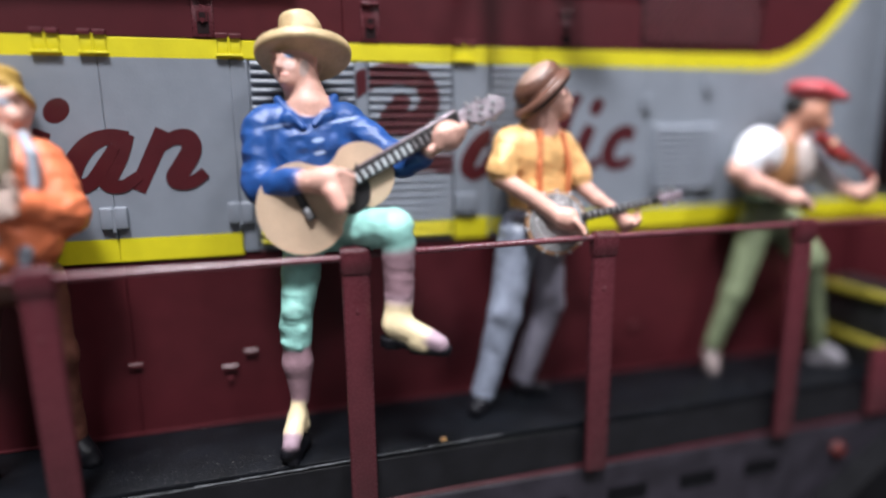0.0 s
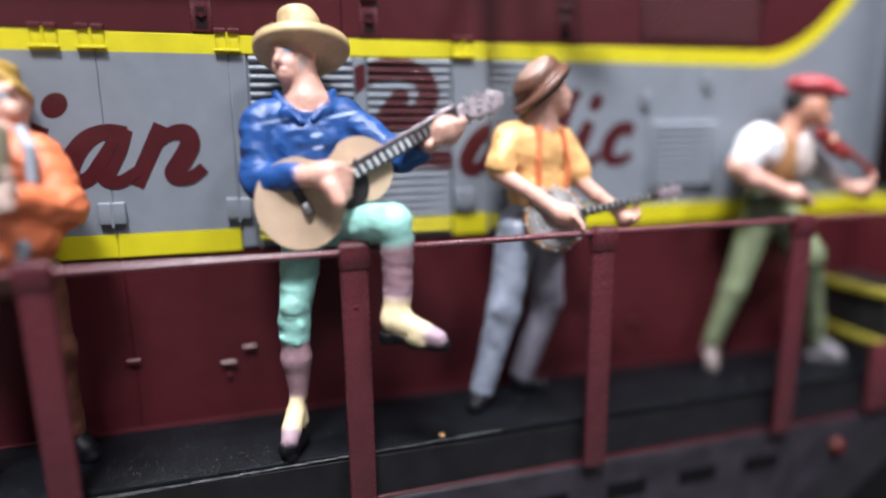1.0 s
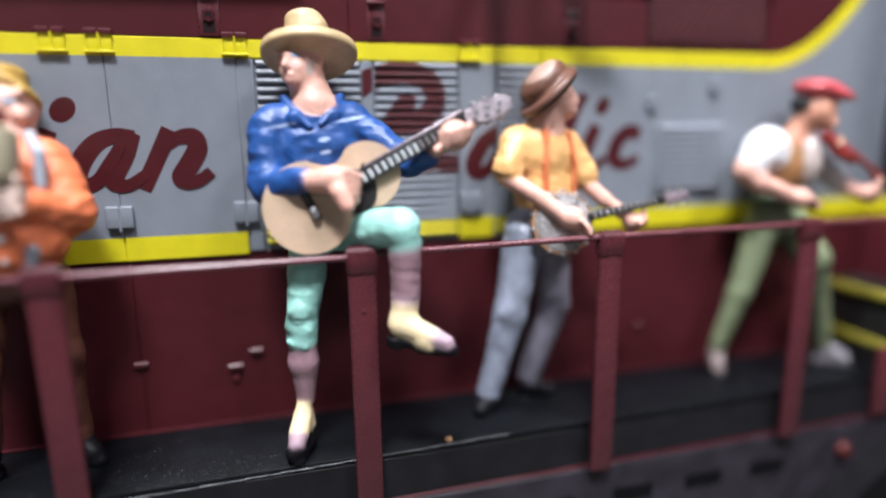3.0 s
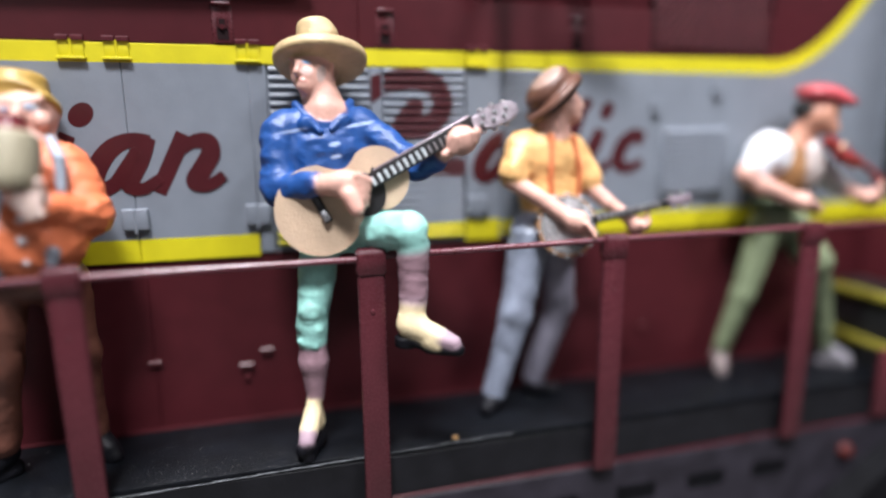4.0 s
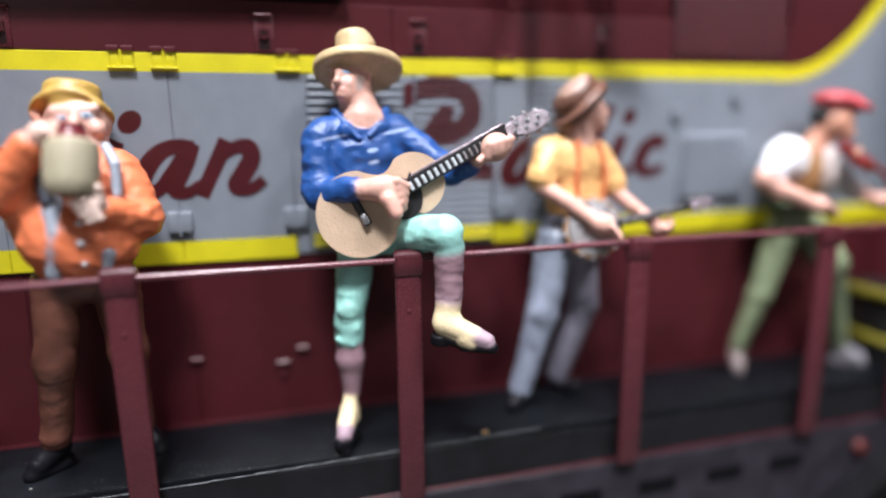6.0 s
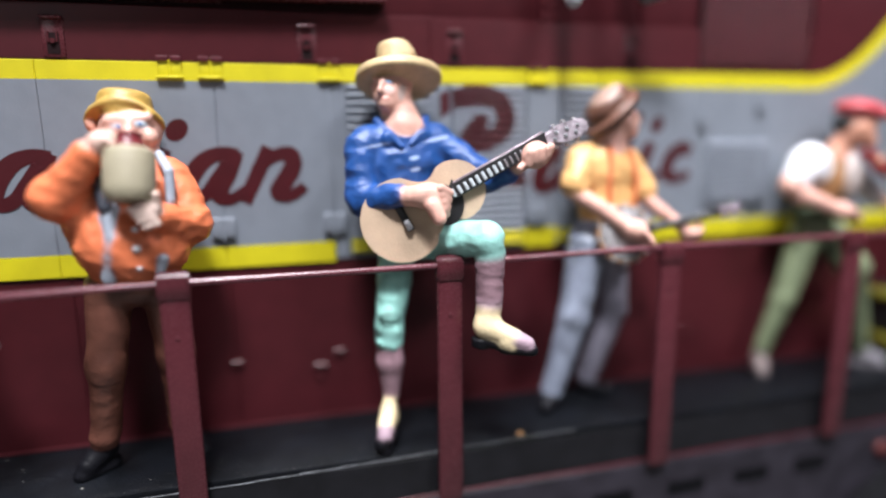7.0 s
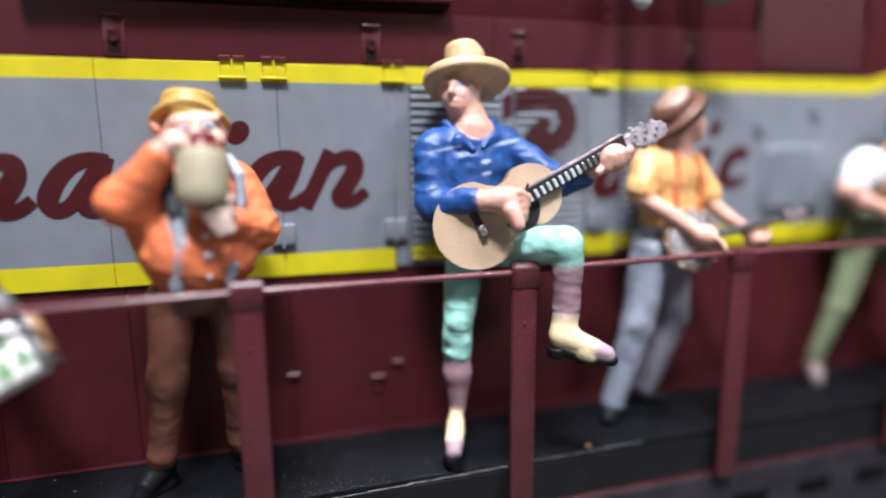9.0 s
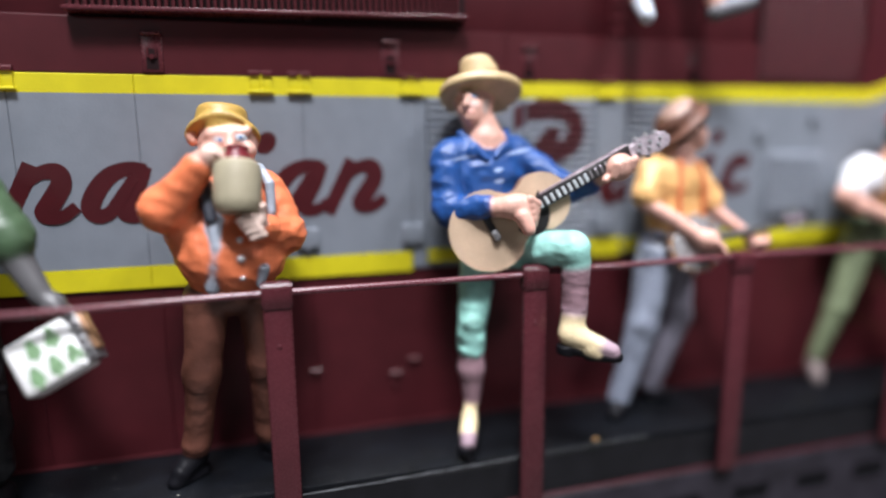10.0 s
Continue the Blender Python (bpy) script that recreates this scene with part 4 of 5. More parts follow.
for i in range(16):
    piece("fret", frets[i > 8], board, G @ Vector((u, 0, 0)))
    u += 0.128 - 0.002 * i
H = G @ Matrix.Translation((2.9, 0, 0)) @ Matrix.Rotation(radians(-9), 4, "Z")
bm = bmesh.new()
prism(bm, ((0.0, 0.11), (0.16, 0.14), (0.36, 0.13), (0.56, 0.165), (0.72, 0.17), (0.83, 0.11), (0.87, 0.0), (0.83, -0.11), (0.72, -0.17), (0.56, -0.165), (0.36, -0.13), (0.16, -0.14), (0.0, -0.11)), 0.06, 0.36, H)
bmesh.ops.bevel(bm, geom=bm.edges[:], offset=0.045, segments=3, affect="EDGES")
head = part("headstock", bm, PEWTER, guitar, "mottled pewter-gray headstock")
for i in range(3):
    for s in (-1, 1):
        bm = bmesh.new()
        at = 0.22 + i * 0.20 + 0.03 * s
        lathe(bm, ((0, 0.06), (0.035, 0.05), (0.055, 0.0), (0.055, -0.05)), H @ Matrix.Translation((at, s * 0.055, 0.33)), 10)
        lathe(bm, ((0, 0.085), (0.04, 0.07), (0.06, 0.02), (0.05, -0.05), (0.03, -0.09)), H @ Matrix.Translation((at, s * (0.14 + 0.02 * (i % 2)), 0.22)) @ Matrix.Rotation(radians(-70 * s), 4, "X"), 10)
        part("tuning_peg", bm, SILVER, head)

# man with the jug
ORANGE, BROWN, MUSTARD, STRAP = (0.75, 0.195, 0.080), (0.122, 0.045, 0.030), (0.43, 0.27, 0.065), (0.33, 0.37, 0.43)
f = Sculpt(0.027)
f.drum(MUSTARD, (-5.45, 1.54, 6.36), 0.49, 0.41, 0.47, (-8, 4, 0), soft=0.13, k=0.06)
f.brim(MUSTARD, (-5.40, 1.48, 6.42), 0.58, 0.42, 0.055, (-34, 4, 0), curl=-0.14, k=0.08)
f.ball(SKIN, (-5.35, 1.42, 6.14), (0.51, 0.42, 0.46), k=0.06)
f.ball((0.70, 0.38, 0.28), (-5.95, 1.38, 6.25), (0.09, 0.11, 0.15), (0, -15, 0), k=0.04)
f.limb(SKIN, (-5.60, 1.10, 6.31), (-5.00, 1.09, 6.35), 0.06, 0.06, k=0.16)
f.ball((0.62, 0.72, 0.80), (-5.45, 1.05, 6.21), (0.08, 0.045, 0.042), k=0.05)
f.ball((0.62, 0.72, 0.80), (-5.11, 1.05, 6.25), (0.075, 0.045, 0.042), k=0.05)
f.limb(SKIN, (-5.28, 1.03, 6.26), (-5.28, 0.93, 6.08), 0.05, 0.10, k=0.10)
f.ball(SKIN, (-4.99, 1.10, 6.03), (0.14, 0.14, 0.15), k=0.1)
f.ball(SKIN, (-5.60, 1.08, 6.02), (0.14, 0.14, 0.14), k=0.1)
f.ball(SKIN, (-5.30, 1.30, 5.74), (0.42, 0.38, 0.28), k=0.1)
f.ball(ORANGE, (-5.32, 1.1, 4.9), (0.98, 0.55, 0.85), k=0.2, fold=0.035)
f.ball(ORANGE, (-5.36, 0.82, 4.22), (0.90, 0.62, 0.70), k=0.25, fold=0.04)
f.limb(ORANGE, (-5.90, 1, 5.40), (-6.36, 0.62, 5.08), 0.38, 0.37, k=0.2, fold=0.04)
f.limb(ORANGE, (-6.34, 0.58, 5.08), (-5.78, 0.35, 5.74), 0.36, 0.24, k=0.12, fold=0.025)
f.ball(ORANGE, (-5.78, 0.95, 4.62), (0.66, 0.5, 0.62), (0, 15, 0), k=0.2, fold=0.04)
f.limb(SKIN, (-5.74, 0.34, 5.84), (-5.58, 0.32, 5.94), 0.17, 0.17, k=0.05)
f.hand((-5.52, 0.3, 5.97), (0.7, -0.1, 0.2), (0.3, -0.1, -0.9), 0.18, (0.68, 0.46, 0.38))
f.limb(ORANGE, (-4.799, 1.25, 5.31), (-4.494, 0.97, 4.593), 0.38, 0.40, k=0.15, fold=0.05)
f.limb(ORANGE, (-4.494, 0.95, 4.531), (-4.82, 0.34, 4.74), 0.36, 0.22, k=0.1, fold=0.055)
f.limb(SKIN, (-4.88, 0.32, 4.77), (-5.02, 0.22, 4.86), 0.15, 0.16, k=0.05)
f.ball((0.74, 0.56, 0.48), (-4.95, 0.12, 4.90), (0.23, 0.17, 0.18), (0, -20, 0), k=0.08)
for i in range(4):
    f.limb((0.74, 0.56, 0.48), (-4.92 + 0.045 * i, -0.02, 4.96 - 0.09 * i), (-5.16 + 0.06 * i, -0.05 + 0.02 * i, 4.93 - 0.10 * i), 0.06, 0.055, k=0.012)
f.limb((0.74, 0.56, 0.48), (-4.80, 0.12, 4.98), (-4.78, 0.02, 5.15), 0.08, 0.06, k=0.04)
f.limb((0.045, 0.05, 0.065), (-5.7, 0.58, 5.5), (-5.62, 0.38, 4.92), 0.11, 0.10, k=0.03)
f.limb(STRAP, (-5.6, 0.45, 4.92), (-5.55, 0.33, 4.45), 0.11, 0.105, k=0.03)
f.limb(STRAP, (-5.55, 0.33, 4.45), (-5.60, 0.33, 4.15), 0.105, 0.11, k=0.03)
f.limb(STRAP, (-5.60, 0.33, 4.15), (-5.68, 0.42, 3.76), 0.11, 0.12, k=0.03)
f.limb(STRAP, (-4.82, 0.83, 5.74), (-4.66, 0.61, 5.46), 0.08, 0.08, k=0.03)
f.limb(STRAP, (-4.66, 0.61, 5.46), (-4.66, 0.53, 5), 0.08, 0.08, k=0.03)
f.limb(STRAP, (-4.84, 0.35, 4.05), (-4.9, 0.40, 3.76), 0.09, 0.07, k=0.03)
f.ball((0.7, 0.7, 0.72), (-5.18, 0.26, 4.58), (0.05, 0.06, 0.05), k=0.02)
f.ball((0.7, 0.7, 0.72), (-5.18, 0.22, 4.26), (0.055, 0.06, 0.055), k=0.02)
f.ball((0.7, 0.7, 0.72), (-5.18, 0.28, 3.92), (0.04, 0.05, 0.04), k=0.02)
f.ball(BROWN, (-5.42, 1.02, 3.52), (0.80, 0.50, 0.42), k=0.15, fold=0.015)
f.limb(BROWN, (-5.86, 1.0, 3.4), (-6.02, 0.92, 2.1), 0.39, 0.30, k=0.1, fold=0.010)
f.limb(BROWN, (-6.02, 0.92, 2.1), (-6.22, 1.12, 0.78), 0.295, 0.24, k=0.2, fold=0.02)
f.limb(BROWN, (-6.22, 1.12, 0.80), (-6.25, 1.12, 0.68), 0.25, 0.26, k=0.05, fold=0.015)
f.limb(BROWN, (-4.99, 1.08, 3.4), (-4.95, 1.22, 2.1), 0.39, 0.30, k=0.1, fold=0.015)
f.limb(BROWN, (-4.95, 1.22, 2.1), (-4.97, 1.46, 0.72), 0.295, 0.24, k=0.2, fold=0.02)
f.limb(BROWN, (-4.97, 1.46, 0.74), (-4.97, 1.46, 0.62), 0.25, 0.26, k=0.05, fold=0.015)
f.limb(INK, (-6.28, 1.18, 0.42), (-6.52, 0.96, 0.20), 0.23, 0.19, k=0.08)
f.limb(INK, (-6.26, 1.24, 0.08), (-6.60, 0.90, 0.06), 0.21, 0.17, k=0.05)
f.limb(INK, (-4.95, 1.48, 0.38), (-4.70, 1.30, 0.20), 0.23, 0.18, k=0.08)
f.limb(INK, (-4.95, 1.50, 0.08), (-4.62, 1.25, 0.06), 0.21, 0.16, k=0.05)
for x, z in ((-5.44, 6.21), (-5.10, 6.25)):
    f.dab((0.08, 0.22, 0.52), (x, 0.95, z), (0.030, 0.12, 0.030))
f.build("drinker_figurine", (-5.5, 1.0, 0), "stout painted figurine in orange shirt and suspenders", floor=-0.005)

J = Matrix.Translation((-5.17, 0.06, 5.05)) @ pose(0, 0, 0, -16, 2, 0) @ Matrix.Scale(1.05, 4)
jug = thing("jug", (-5.11, 0.14, 5.06), "beige stoneware jug with dark red neck", "jug")
bm = bmesh.new()
lathe(bm, ((0, 0), (0.29, 0.0), (0.345, 0.08), (0.36, 0.2), (0.365, 0.62), (0.345, 0.74), (0.27, 0.80), (0.2, 0.82)), J, 32)
part("jug_body", bm, STONEWARE, jug)
bm = bmesh.new()
lathe(bm, ((0.25, 0.80), (0.23, 0.86), (0.19, 0.91), (0.165, 0.96), (0.175, 0.98), (0.17, 1.03), (0.1, 1.04), (0.0, 1.03)), J, 24)
part("jug_neck", bm, GLAZE, jug, "dark red glazed neck")
bm = bmesh.new()
loop_pts = curve([(-0.14, 0.96, 0), (-0.30, 0.97, 0), (-0.34, 0.86, 0), (-0.28, 0.74, 0)], 6)
for a, b in zip(loop_pts, loop_pts[1:]):
    rod(bm, J @ Vector((a[0], 0, a[1])), J @ Vector((b[0], 0, b[1])), 0.045, seg=8)
part("jug_handle", bm, STONEWARE, jug)

# banjo player
AMBER, DENIM, COCOA, RED = (0.70, 0.40, 0.155), (0.25, 0.28, 0.37), (0.13, 0.058, 0.038), (0.60, 0.18, 0.07)
b = Sculpt(0.034)
b.ball(COCOA, (3.77, 1.25, 6.64), (0.53, 0.46, 0.27), (0, -44, 0), k=0.14)
# Dark second brim stands for the shade under the hat brim.
b.brim((0.035, 0.02, 0.016), (3.895, 1.18, 6.42), 0.60, 0.56, 0.035, (0, -44, 0), curl=-0.03, k=0.02)
b.brim(COCOA, (3.833, 1.2, 6.483), 0.62, 0.56, 0.045, (0, -44, 0), curl=-0.03, k=0.10)
# Hat top repainted paler as a highlight.
b.dab((0.40, 0.26, 0.21), (3.66, 1.05, 6.90), (0.42, 0.5, 0.15), (0, -44, 0), only=COCOA)
b.ball(SKIN, (4.119, 1.15, 6.3), (0.31, 0.33, 0.38), (0, -25, 0), k=0.06)
b.limb(SKIN, (4.384, 1.1, 6.351), (4.446, 1.08, 6.279), 0.05, 0.05, k=0.08)
b.ball(SKIN, (4.262, 1.12, 6.065), (0.16, 0.2, 0.13), k=0.1)
b.limb(SKIN, (3.95, 1.20, 6.157), (3.88, 1.22, 5.78), 0.29, 0.33, k=0.1)
b.ball(AMBER, (3.812, 1.32, 5.24), (0.78, 0.48, 0.66), k=0.15, fold=0.03)
b.ball(AMBER, (3.894, 1.3, 4.579), (0.66, 0.46, 0.6), k=0.15, fold=0.04)
b.limb(AMBER, (3.242, 1.25, 5.495), (2.999, 1.02, 5.006), 0.30, 0.30, k=0.12, fold=0.04)
b.limb(AMBER, (4.403, 1.3, 5.414), (4.629, 1.05, 4.833), 0.28, 0.26, k=0.12, fold=0.04)
b.limb(SKIN, (2.959, 0.96, 4.843), (3.543, 0.6, 4.434), 0.18, 0.16, k=0.05)
b.limb(SKIN, (3.543, 0.6, 4.434), (3.903, 0.32, 4.117), 0.16, 0.15, k=0.05)
b.hand((4.005, 0.26, 4.107), (0.7, -0.3, -0.4), (0.3, -0.3, -0.8), 0.22)
b.limb(SKIN, (4.63, 1.02, 4.7), (4.918, 0.75, 4.374), 0.17, 0.15, k=0.05)
b.limb(SKIN, (4.918, 0.75, 4.374), (5.307, 0.58, 4.067), 0.14, 0.13, k=0.05)
b.hand((5.43, 0.56, 3.945), (0.6, -0.3, 0), (0.2, -0.5, 0.6), 0.18)
b.limb(RED, (3.714, 0.92, 5.719), (3.694, 0.84, 5.087), 0.05, 0.05, k=0.03)
b.limb(RED, (3.694, 0.84, 5.087), (3.714, 0.82, 4.476), 0.05, 0.05, k=0.03)
b.limb(RED, (4.223, 0.96, 5.678), (4.326, 0.86, 5.087), 0.05, 0.05, k=0.03)
b.limb(RED, (4.326, 0.86, 5.087), (4.305, 0.84, 4.476), 0.05, 0.05, k=0.03)
b.ball(DENIM, (3.771, 1.3, 3.815), (0.68, 0.45, 0.5), k=0.15)
b.limb((0.25, 0.28, 0.35), (3.446, 1.22, 3.662), (3.101, 1.08, 2.133), 0.42, 0.33, k=0.1, fold=0.018)
b.limb((0.26, 0.29, 0.365), (3.101, 1.08, 2.133), (2.72, 1.26, 0.40), 0.33, 0.235, k=0.1, fold=0.018)
b.limb((0.25, 0.237, 0.29), (4.10, 1.38, 3.662), (4.20, 1.4, 2.13), 0.39, 0.33, k=0.1, fold=0.018)
b.limb((0.25, 0.237, 0.29), (4.20, 1.4, 2.13), (3.80, 1.66, 0.45), 0.33, 0.24, k=0.1, fold=0.018)
b.limb(INK, (2.73, 1.28, 0.36), (2.64, 1.18, 0.20), 0.22, 0.21, k=0.06)
b.limb(INK, (2.62, 1.20, 0.15), (2.46, 1.02, 0.12), 0.21, 0.17, k=0.05)
b.limb(INK, (3.78, 1.68, 0.38), (3.80, 1.62, 0.2), 0.22, 0.21, k=0.06)
b.limb(INK, (3.76, 1.66, 0.15), (4.25, 1.58, 0.10), 0.20, 0.15, k=0.06)
b.build("banjo_player_figurine", (3.2, 1.0, 0), "painted figurine in amber shirt with red suspenders", floor=-0.005)

B = frame_of((3.941, 0.6, 3.986), (2.55, -0.06, 0.42), (0.25, -1, 0.25))
banjo = thing("toy_banjo", (3.78, 0.34, 4.03), "miniature banjo with pale skin and brown rim", "toy banjo")
bm = bmesh.new()
lathe(bm, ((0.0, -0.14), (0.55, -0.14), (0.62, -0.08), (0.62, 0.06), (0.57, 0.08), (0.0, 0.07)), B, 32)
part("rim", bm, BRASS, banjo, "brown-gold rim")
bm = bmesh.new()
lathe(bm, ((0.0, 0.13), (0.46, 0.12), (0.54, 0.11), (0.585, 0.06), (0.565, 0.05)), B, 32)
drum = part("drum_skin", bm, PARCHMENT, banjo, "glossy pale drum skin")
for i in range(14):
    a = i * 2 * math.pi / 14
    bm = bmesh.new()
    box(bm, (0.58, -0.03, -0.06), (0.65, 0.03, 0.09), 0.015, 1, B @ Matrix.Rotation(a, 4, "Z"))
    part("bracket", bm, SILVER, banjo)
bm = bmesh.new()
box(bm, (0.48, -0.085, 0.05), (2.2, 0.075, 0.15), 0.03, 2, B)
bneck = part("neck", bm, FRETBOARD, banjo)
for i in range(11):
    bm = bmesh.new()
    box(bm, (0.62 + i * 0.13, -0.06, 0.14), (0.66 + i * 0.13, 0.06, 0.17), 0.012, 1, B)
    part("fret", bm, SILVER, bneck)
bm = bmesh.new()
box(bm, (2.15, -0.10, 0.02), (2.72, 0.10, 0.15), 0.045, 2, B)
bhead = part("headstock", bm, PURPLE, banjo)
for i in range(2):
    for s in (-1, 1):
        bm = bmesh.new()
        rod(bm, B @ Vector((2.3 + i * 0.22, s * 0.08, 0.09)), B @ Vector((2.3 + i * 0.22, s * 0.18, 0.09)), 0.045, 0.055, 10)
        part("tuning_peg", bm, SILVER, bhead)

# fiddle player
# Face and neck skin is darkened to stand for shade.
SAGE, CAP, VEST, CLOUD, SHADED_SKIN = (0.170, 0.205, 0.118), (0.40, 0.055, 0.065), (0.30, 0.15, 0.06), (0.78, 0.79, 0.82), (0.50, 0.24, 0.16)
v = Sculpt(0.045)
v.ball(CAP, (10.5, 1.27, 6.552), (0.57, 0.50, 0.23), (4, 6, 0), k=0.08)
v.ball(CAP, (10.755, 0.95, 6.428), (0.36, 0.28, 0.12), (10, 12, 0), k=0.08)
v.ball(SHADED_SKIN, (10.459, 1.25, 6.093), (0.40, 0.40, 0.46), (0, 25, 0), k=0.08)
v.ball(SHADED_SKIN, (10.614, 1.05, 5.801), (0.2, 0.2, 0.16), k=0.08)
v.ball((0.02, 0.02, 0.02), (10.08, 1.33, 6.218), (0.14, 0.25, 0.2), k=0.05)
v.limb(SHADED_SKIN, (10.288, 1.35, 5.853), (10.076, 1.43, 5.437), 0.26, 0.28, k=0.1)
v.ball(VEST, (9.865, 1.5, 4.864), (0.68, 0.46, 0.72), k=0.12, fold=0.03)
v.ball(CLOUD, (9.327, 1.4, 5.228), (0.52, 0.42, 0.50), (0, 30, 0), k=0.1, fold=0.03)
v.limb(CLOUD, (9.277, 1.35, 5.301), (8.834, 1.21, 4.988), 0.40, 0.33, k=0.1, fold=0.03)
# Right side of the white shirt greyed, shade put into the colour.
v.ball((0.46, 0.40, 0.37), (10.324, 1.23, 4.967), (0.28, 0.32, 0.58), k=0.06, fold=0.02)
v.limb(SKIN, (8.627, 1.17, 4.811), (8.843, 1, 4.57), 0.27, 0.22, k=0.08)
v.limb(SKIN, (8.843, 1, 4.57), (9.51, 0.77, 4.276), 0.21, 0.17, k=0.08)
v.hand((9.692, 0.69, 4.213), (0.8, -0.2, -0.1), (0.3, -0.2, -0.7), 0.22)
# Right sleeve greyed in the same way.
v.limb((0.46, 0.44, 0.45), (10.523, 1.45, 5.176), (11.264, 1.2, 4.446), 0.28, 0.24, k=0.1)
v.limb(SKIN, (11.266, 1.15, 4.446), (11.568, 0.77, 4.214), 0.18, 0.15, k=0.06)
v.hand((11.605, 0.67, 4.234), (0, -0.8, 0.4), (-0.4, -0.3, 0.6), 0.22)
v.ball((0.06, 0.09, 0.04), (9.742, 1.45, 4.083), (0.62, 0.44, 0.26), k=0.08)
v.ball(SAGE, (9.804, 1.45, 3.666), (0.64, 0.46, 0.45), k=0.12)
v.limb(SAGE, (9.50, 1.45, 3.51), (9.02, 1.45, 1.947), 0.36, 0.26, k=0.1, fold=0.02)
v.limb(SAGE, (9.02, 1.45, 1.947), (8.68, 1.6, 0.66), 0.26, 0.19, k=0.1, fold=0.02)
v.limb(SAGE, (10.163, 1.35, 3.509), (10.546, 0.95, 2.775), 0.40, 0.34, k=0.1, fold=0.05)
v.limb(SAGE, (10.546, 0.95, 2.775), (11.366, 1.25, 0.589), 0.32, 0.22, k=0.1, fold=0.02)
v.limb((0.22, 0.17, 0.16), (8.66, 1.63, 0.42), (8.54, 1.4, 0.18), 0.2, 0.16, k=0.06)
v.limb((0.12, 0.1, 0.1), (8.68, 1.65, 0.07), (8.52, 1.33, 0.05), 0.18, 0.14, k=0.05)
v.limb((0.26, 0.25, 0.27), (11.396, 1.27, 0.45), (11.827, 1, 0.18), 0.21, 0.16, k=0.06)
v.limb((0.12, 0.11, 0.12), (11.395, 1.29, 0.07), (11.871, 0.95, 0.05), 0.18, 0.14, k=0.05)
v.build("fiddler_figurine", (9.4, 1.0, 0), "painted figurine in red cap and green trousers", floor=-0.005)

F = frame_of((10.623, 0.87, 5.384), (0.95, -0.2, -0.72), (0.3, -0.8, 0.5))
fiddle = thing("toy_fiddle", (10.12, 0.42, 5.40), "miniature dark red fiddle under a figurine's chin", "toy violin")
pts = []
for i in range(40):
    a = i * 2 * math.pi / 40
    r = 0.30 + 0.045 * math.cos(2 * a) + 0.05 * math.cos(4 * a)
    pts.append((0.2 + 1.35 * r * math.cos(a), 0.9 * r * math.sin(a)))
bm = bmesh.new()
prism(bm, pts, -0.09, 0.09, F)
bmesh.ops.bevel(bm, geom=[e for e in bm.edges if e.calc_face_angle(0) > 1.2], offset=0.03, segments=2, affect="EDGES")
part("fiddle_body", bm, VIOLIN, fiddle)
bm = bmesh.new()
box(bm, (0.4, -0.055, 0.05), (1.25, 0.055, 0.16), 0.025, 2, F)
part("fiddle_neck", bm, VIOLIN, fiddle)
bm = bmesh.new()
lathe(bm, ((0, -0.1), (0.09, -0.08), (0.11, 0.0), (0.09, 0.08), (0, 0.1)), F @ Matrix.Translation((1.28, 0, 0.05)) @ Matrix.Rotation(radians(90), 4, "X"), 14)
part("scroll", bm, VIOLIN, fiddle)
bm = bmesh.new()
box(bm, (0.05, -0.13, 0.08), (0.09, 0.13, 0.18), 0.01, 1, F)
part("fiddle_bridge", bm, WOOD_TOP, fiddle)

# figurine with the concertina
GREEN, STONE = (0.055, 0.10, 0.05), (0.095, 0.094, 0.098)
# Trousers near black, standing for the shadow the legs are in.
LEG_SHADE = (0.02, 0.02, 0.022)
d = Sculpt(0.045)
d.ball(STRAW, (-9.85, 1.05, 6.75), (0.45, 0.42, 0.32), k=0.1)
d.brim(STRAW, (-9.85, 1.05, 6.6), 0.7, 0.66, 0.06, (8, 0, 0), curl=0.08)
d.ball(STONE, (-9.85, 1.0, 6.25), (0.38, 0.4, 0.46))
d.limb(STONE, (-9.85, 1.05, 6.0), (-9.82, 1.1, 5.7), 0.25)
d.ball(GREEN, (-9.8, 1.12, 5.1), (0.85, 0.5, 0.8), k=0.15, fold=0.03)
d.ball(GREEN, (-9.8, 1.08, 4.3), (0.75, 0.48, 0.7), k=0.15, fold=0.03)
d.limb(GREEN, (-9.15, 1.0, 5.45), (-8.66, 0.72, 4.72), 0.38, 0.36, k=0.12, fold=0.05)
d.limb(GREEN, (-8.70, 0.72, 4.74), (-8.64, 0.68, 4.64), 0.40, 0.36, k=0.04, fold=0.02)
d.limb(STONE, (-8.62, 0.66, 4.52), (-8.22, 0.46, 3.82), 0.25, 0.17, k=0.06)
d.hand((-8.05, 0.42, 3.66), (0.9, -0.1, -0.2), (0.3, -0.1, -0.6), 0.19, STONE)
d.limb(GREEN, (-10.4, 1.0, 5.4), (-10.75, 0.8, 4.5), 0.36, 0.32, k=0.12, fold=0.04)
d.limb(STONE, (-10.75, 0.8, 4.4), (-10.3, 0.4, 3.6), 0.22, 0.16)
d.ball(LEG_SHADE, (-9.8, 1.05, 3.6), (0.68, 0.46, 0.45), k=0.12)
d.limb(LEG_SHADE, (-10.1, 1.05, 3.5), (-10.2, 1.0, 0.7), 0.40, 0.28, k=0.1, fold=0.04)
d.limb(LEG_SHADE, (-9.5, 1.05, 3.5), (-9.45, 1.1, 0.7), 0.40, 0.28, k=0.1, fold=0.04)
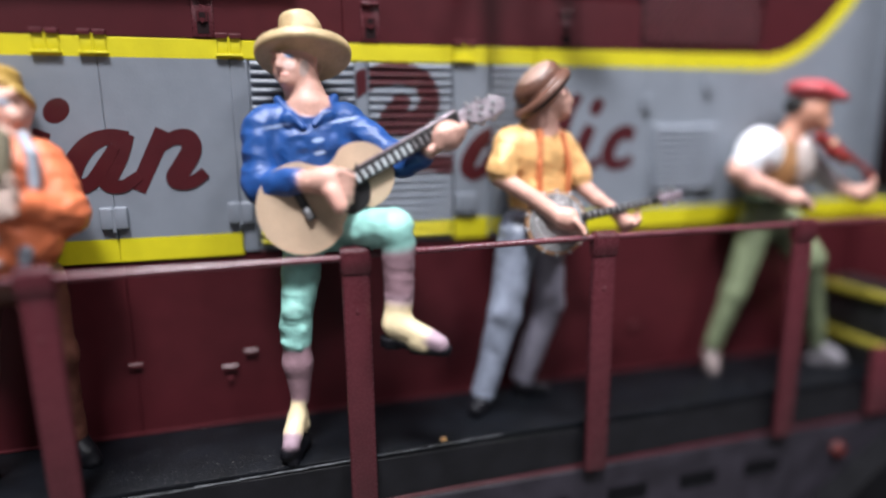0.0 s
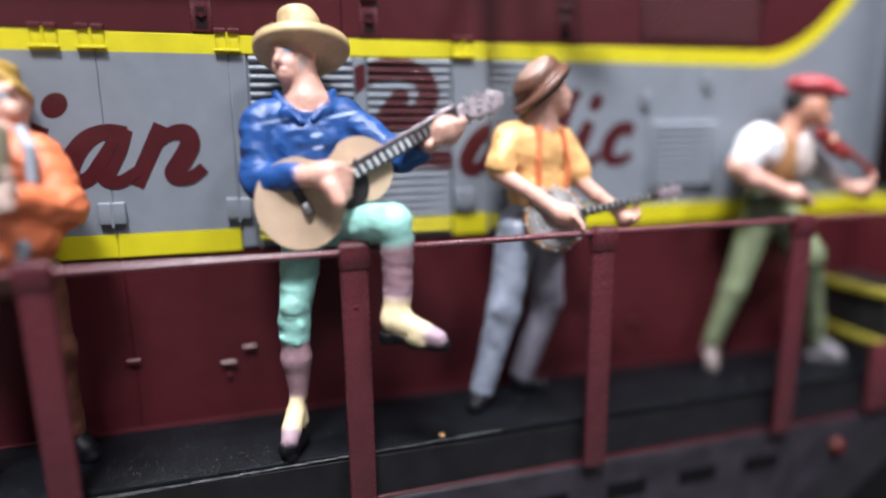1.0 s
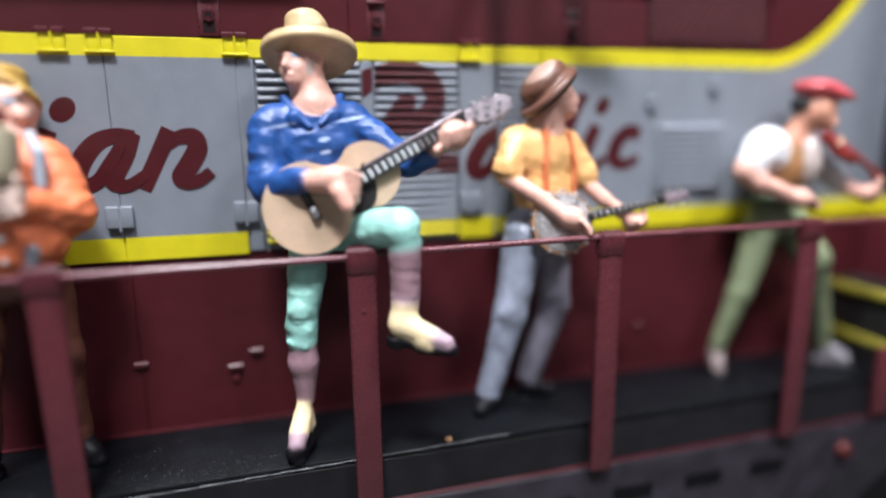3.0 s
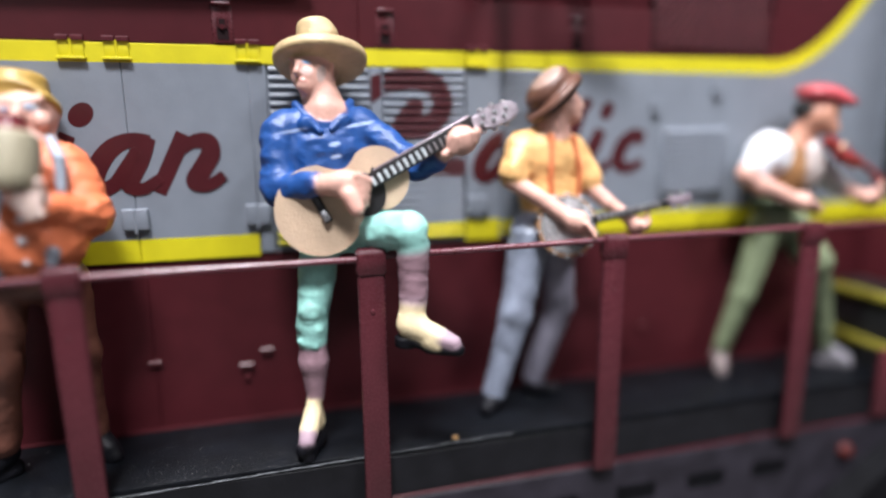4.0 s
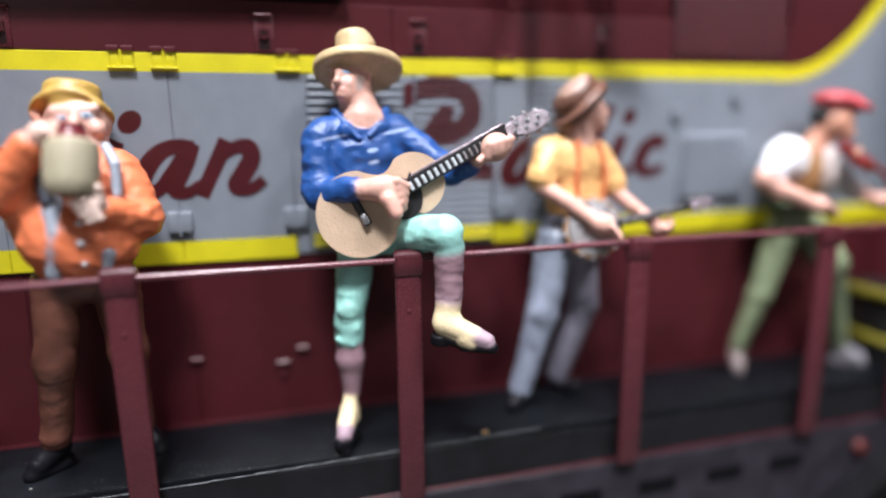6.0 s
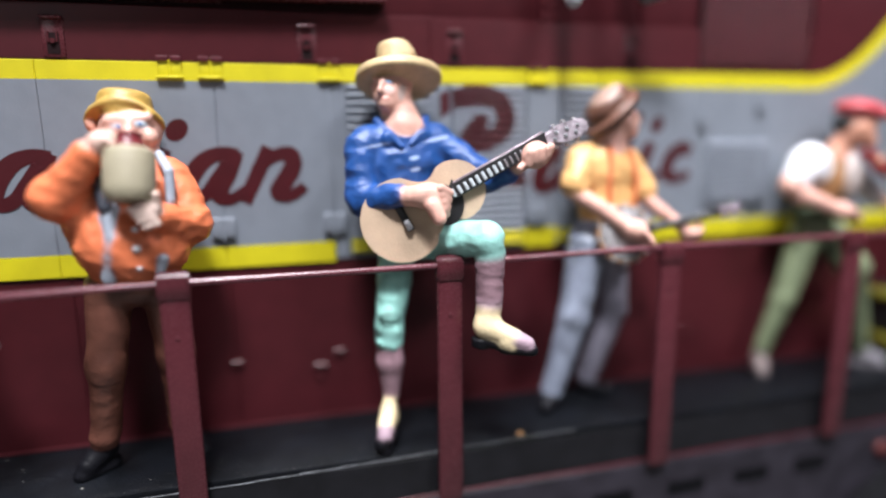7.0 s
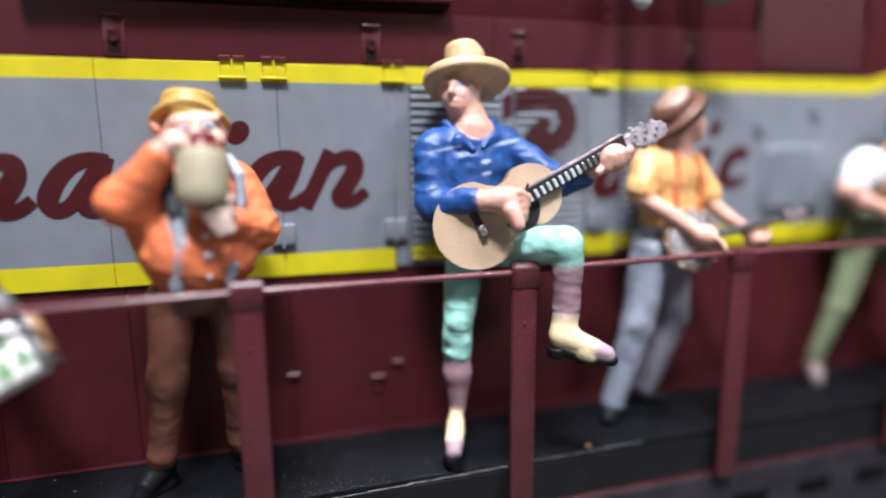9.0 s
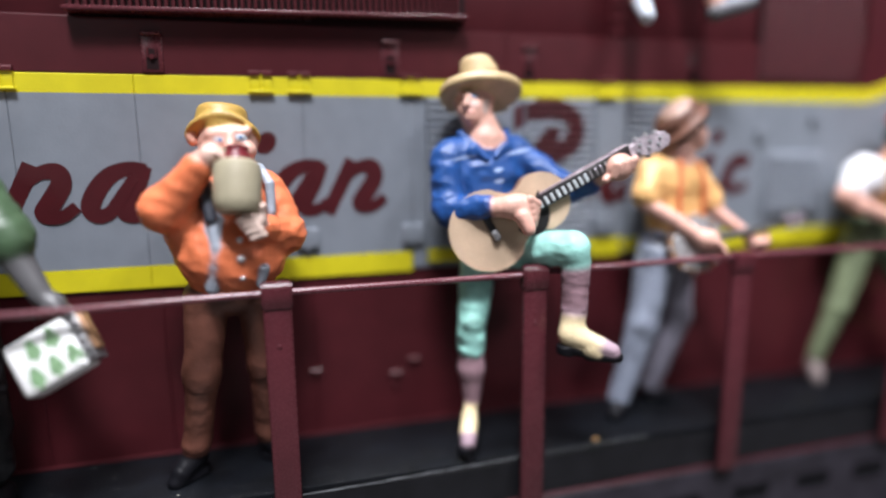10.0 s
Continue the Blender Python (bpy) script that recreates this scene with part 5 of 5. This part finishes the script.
d.limb(INK, (-10.2, 1.05, 0.2), (-10.3, 0.65, 0.12), 0.22, 0.16)
d.limb(INK, (-9.45, 1.15, 0.2), (-9.4, 0.72, 0.12), 0.22, 0.16)
d.build("concertina_player_figurine", (-9.8, 1.0, 0), "painted figurine in green shirt with gray arms", floor=-0.005)

D = frame_of((-8.56, 0.36, 2.56), (1.0, 0.0, 0.53), (0, -1, 0.45))
concertina = thing("toy_concertina", (-8.56, 0.36, 2.54), "white miniature concertina with green leaf motifs", "toy instrument")
bm = bmesh.new()
box(bm, (0.0, -0.43, -0.20), (1.05, 0.47, 0.28), 0.09, 3, D)
for q in bm.verts:
    q.co += D.to_3x3() @ Vector((0, 0, 0.02 * noise.noise(q.co * 3)))
shell = part("bellows", bm, WHITE, concertina, "white painted bellows case")
for k in range(2):
    bm = bmesh.new()
    box(bm, (1.04 + 0.085 * k, -0.38, -0.16), (1.10 + 0.085 * k, 0.45, 0.26), 0.02, 2, D)
    part("metal_band", bm, SILVER, concertina, "silver band")
bm = bmesh.new()
box(bm, (1.18, -0.24, -0.06), (1.255, 0.50, 0.20), 0.035, 2, D)
plate = part("end_plate", bm, BRASS, concertina, "brown end plate")
for k in range(4):
    bm = bmesh.new()
    lathe(bm, ((0, 0.07), (0.045, 0.05), (0.05, 0)), D @ Matrix.Translation((1.115, -0.16 + 0.15 * k, 0.255)), 10)
    part("button", bm, SILVER, concertina)
for i, (u, w) in enumerate(((0.30, -0.21), (0.62, -0.19), (0.92, -0.17), (0.42, 0.20), (0.74, 0.24))):
    bm = bmesh.new()
    side = [(0.02, 0.16), (0.06, 0.10), (0.05, 0.07), (0.095, 0.0), (0.075, -0.03), (0.105, -0.1), (0.03, -0.12), (0.025, -0.17)]
    pts = [(x, y) for x, y in side] + [(-x * rnd.uniform(0.8, 1.1), y) for x, y in side[::-1]]
    prism(bm, [(u + 1.25 * x, w + 1.1 * y) for x, y in pts], 0.24, 0.292, D)
    part("leaf_motif", bm, LEAF, shell, "green leaf motif")

# figurine seated on the roof edge
SHOE = (0.40, 0.43, 0.48)
r = Sculpt(0.05)
r.limb(SHOE, (2.92, 1.42, 8.95), (2.88, 1.12, 8.62), 0.2, 0.17, k=0.06)
r.limb(SKIN, (2.92, 1.5, 9.1), (2.9, 1.55, 10.6), 0.2, 0.28, k=0.05)
r.limb((0.10, 0.1, 0.11), (4.55, 1.2, 8.78), (5.25, 1.0, 8.95), 0.17, 0.13, k=0.06)
r.limb((0.20, 0.21, 0.24), (4.6, 1.2, 8.90), (5.3, 1.0, 9.03), 0.15, 0.12, k=0.06)
r.limb(SKIN, (4.55, 1.25, 9.05), (4.35, 1.5, 10.6), 0.19, 0.28, k=0.05)
r.limb(DENIM, (2.9, 1.55, 10.8), (3.3, 3.0, 11.45), 0.38, 0.45, k=0.1)
r.limb(DENIM, (4.35, 1.5, 10.8), (4.0, 3.0, 11.45), 0.38, 0.45, k=0.1)
r.ball(CLOUD, (3.65, 3.1, 12.6), (0.85, 0.5, 1.2), k=0.15)
r.limb(CLOUD, (2.9, 3.0, 13.3), (2.5, 2.2, 12.1), 0.3, 0.25)
r.limb(CLOUD, (4.4, 3.0, 13.3), (4.8, 2.2, 12.1), 0.3, 0.25)
r.limb(SKIN, (3.65, 3.1, 13.6), (3.65, 3.0, 14.1), 0.25)
r.ball(SKIN, (3.65, 3.0, 14.4), (0.42, 0.45, 0.5))
r.ball(STRAW, (3.65, 3.0, 14.75), (0.5, 0.5, 0.3))
r.build("seated_figurine", (3.65, 3.0, 11.0), "painted figurine seated on the roof edge with legs hanging", floor=None)

# small crumb on the walkway edge
bm = bmesh.new()
bmesh.ops.create_icosphere(bm, subdivisions=2, radius=0.058)
for q in bm.verts:
    q.co = Vector((q.co.x * 1.2, q.co.y, q.co.z * 0.6)) * (1 + 0.4 * noise.noise(q.co * 30)) + Vector((1.55, 0.25, 0.035))
me = finish(bm, GOLD, "crumb", Vector((1.55, 0.25, 0)), True)
crumb = new("crumb", me)
crumb.location = Vector((1.55, 0.25, 0)) * CM
tagged(crumb, "tiny golden crumb lying on the black deck", "crumb")
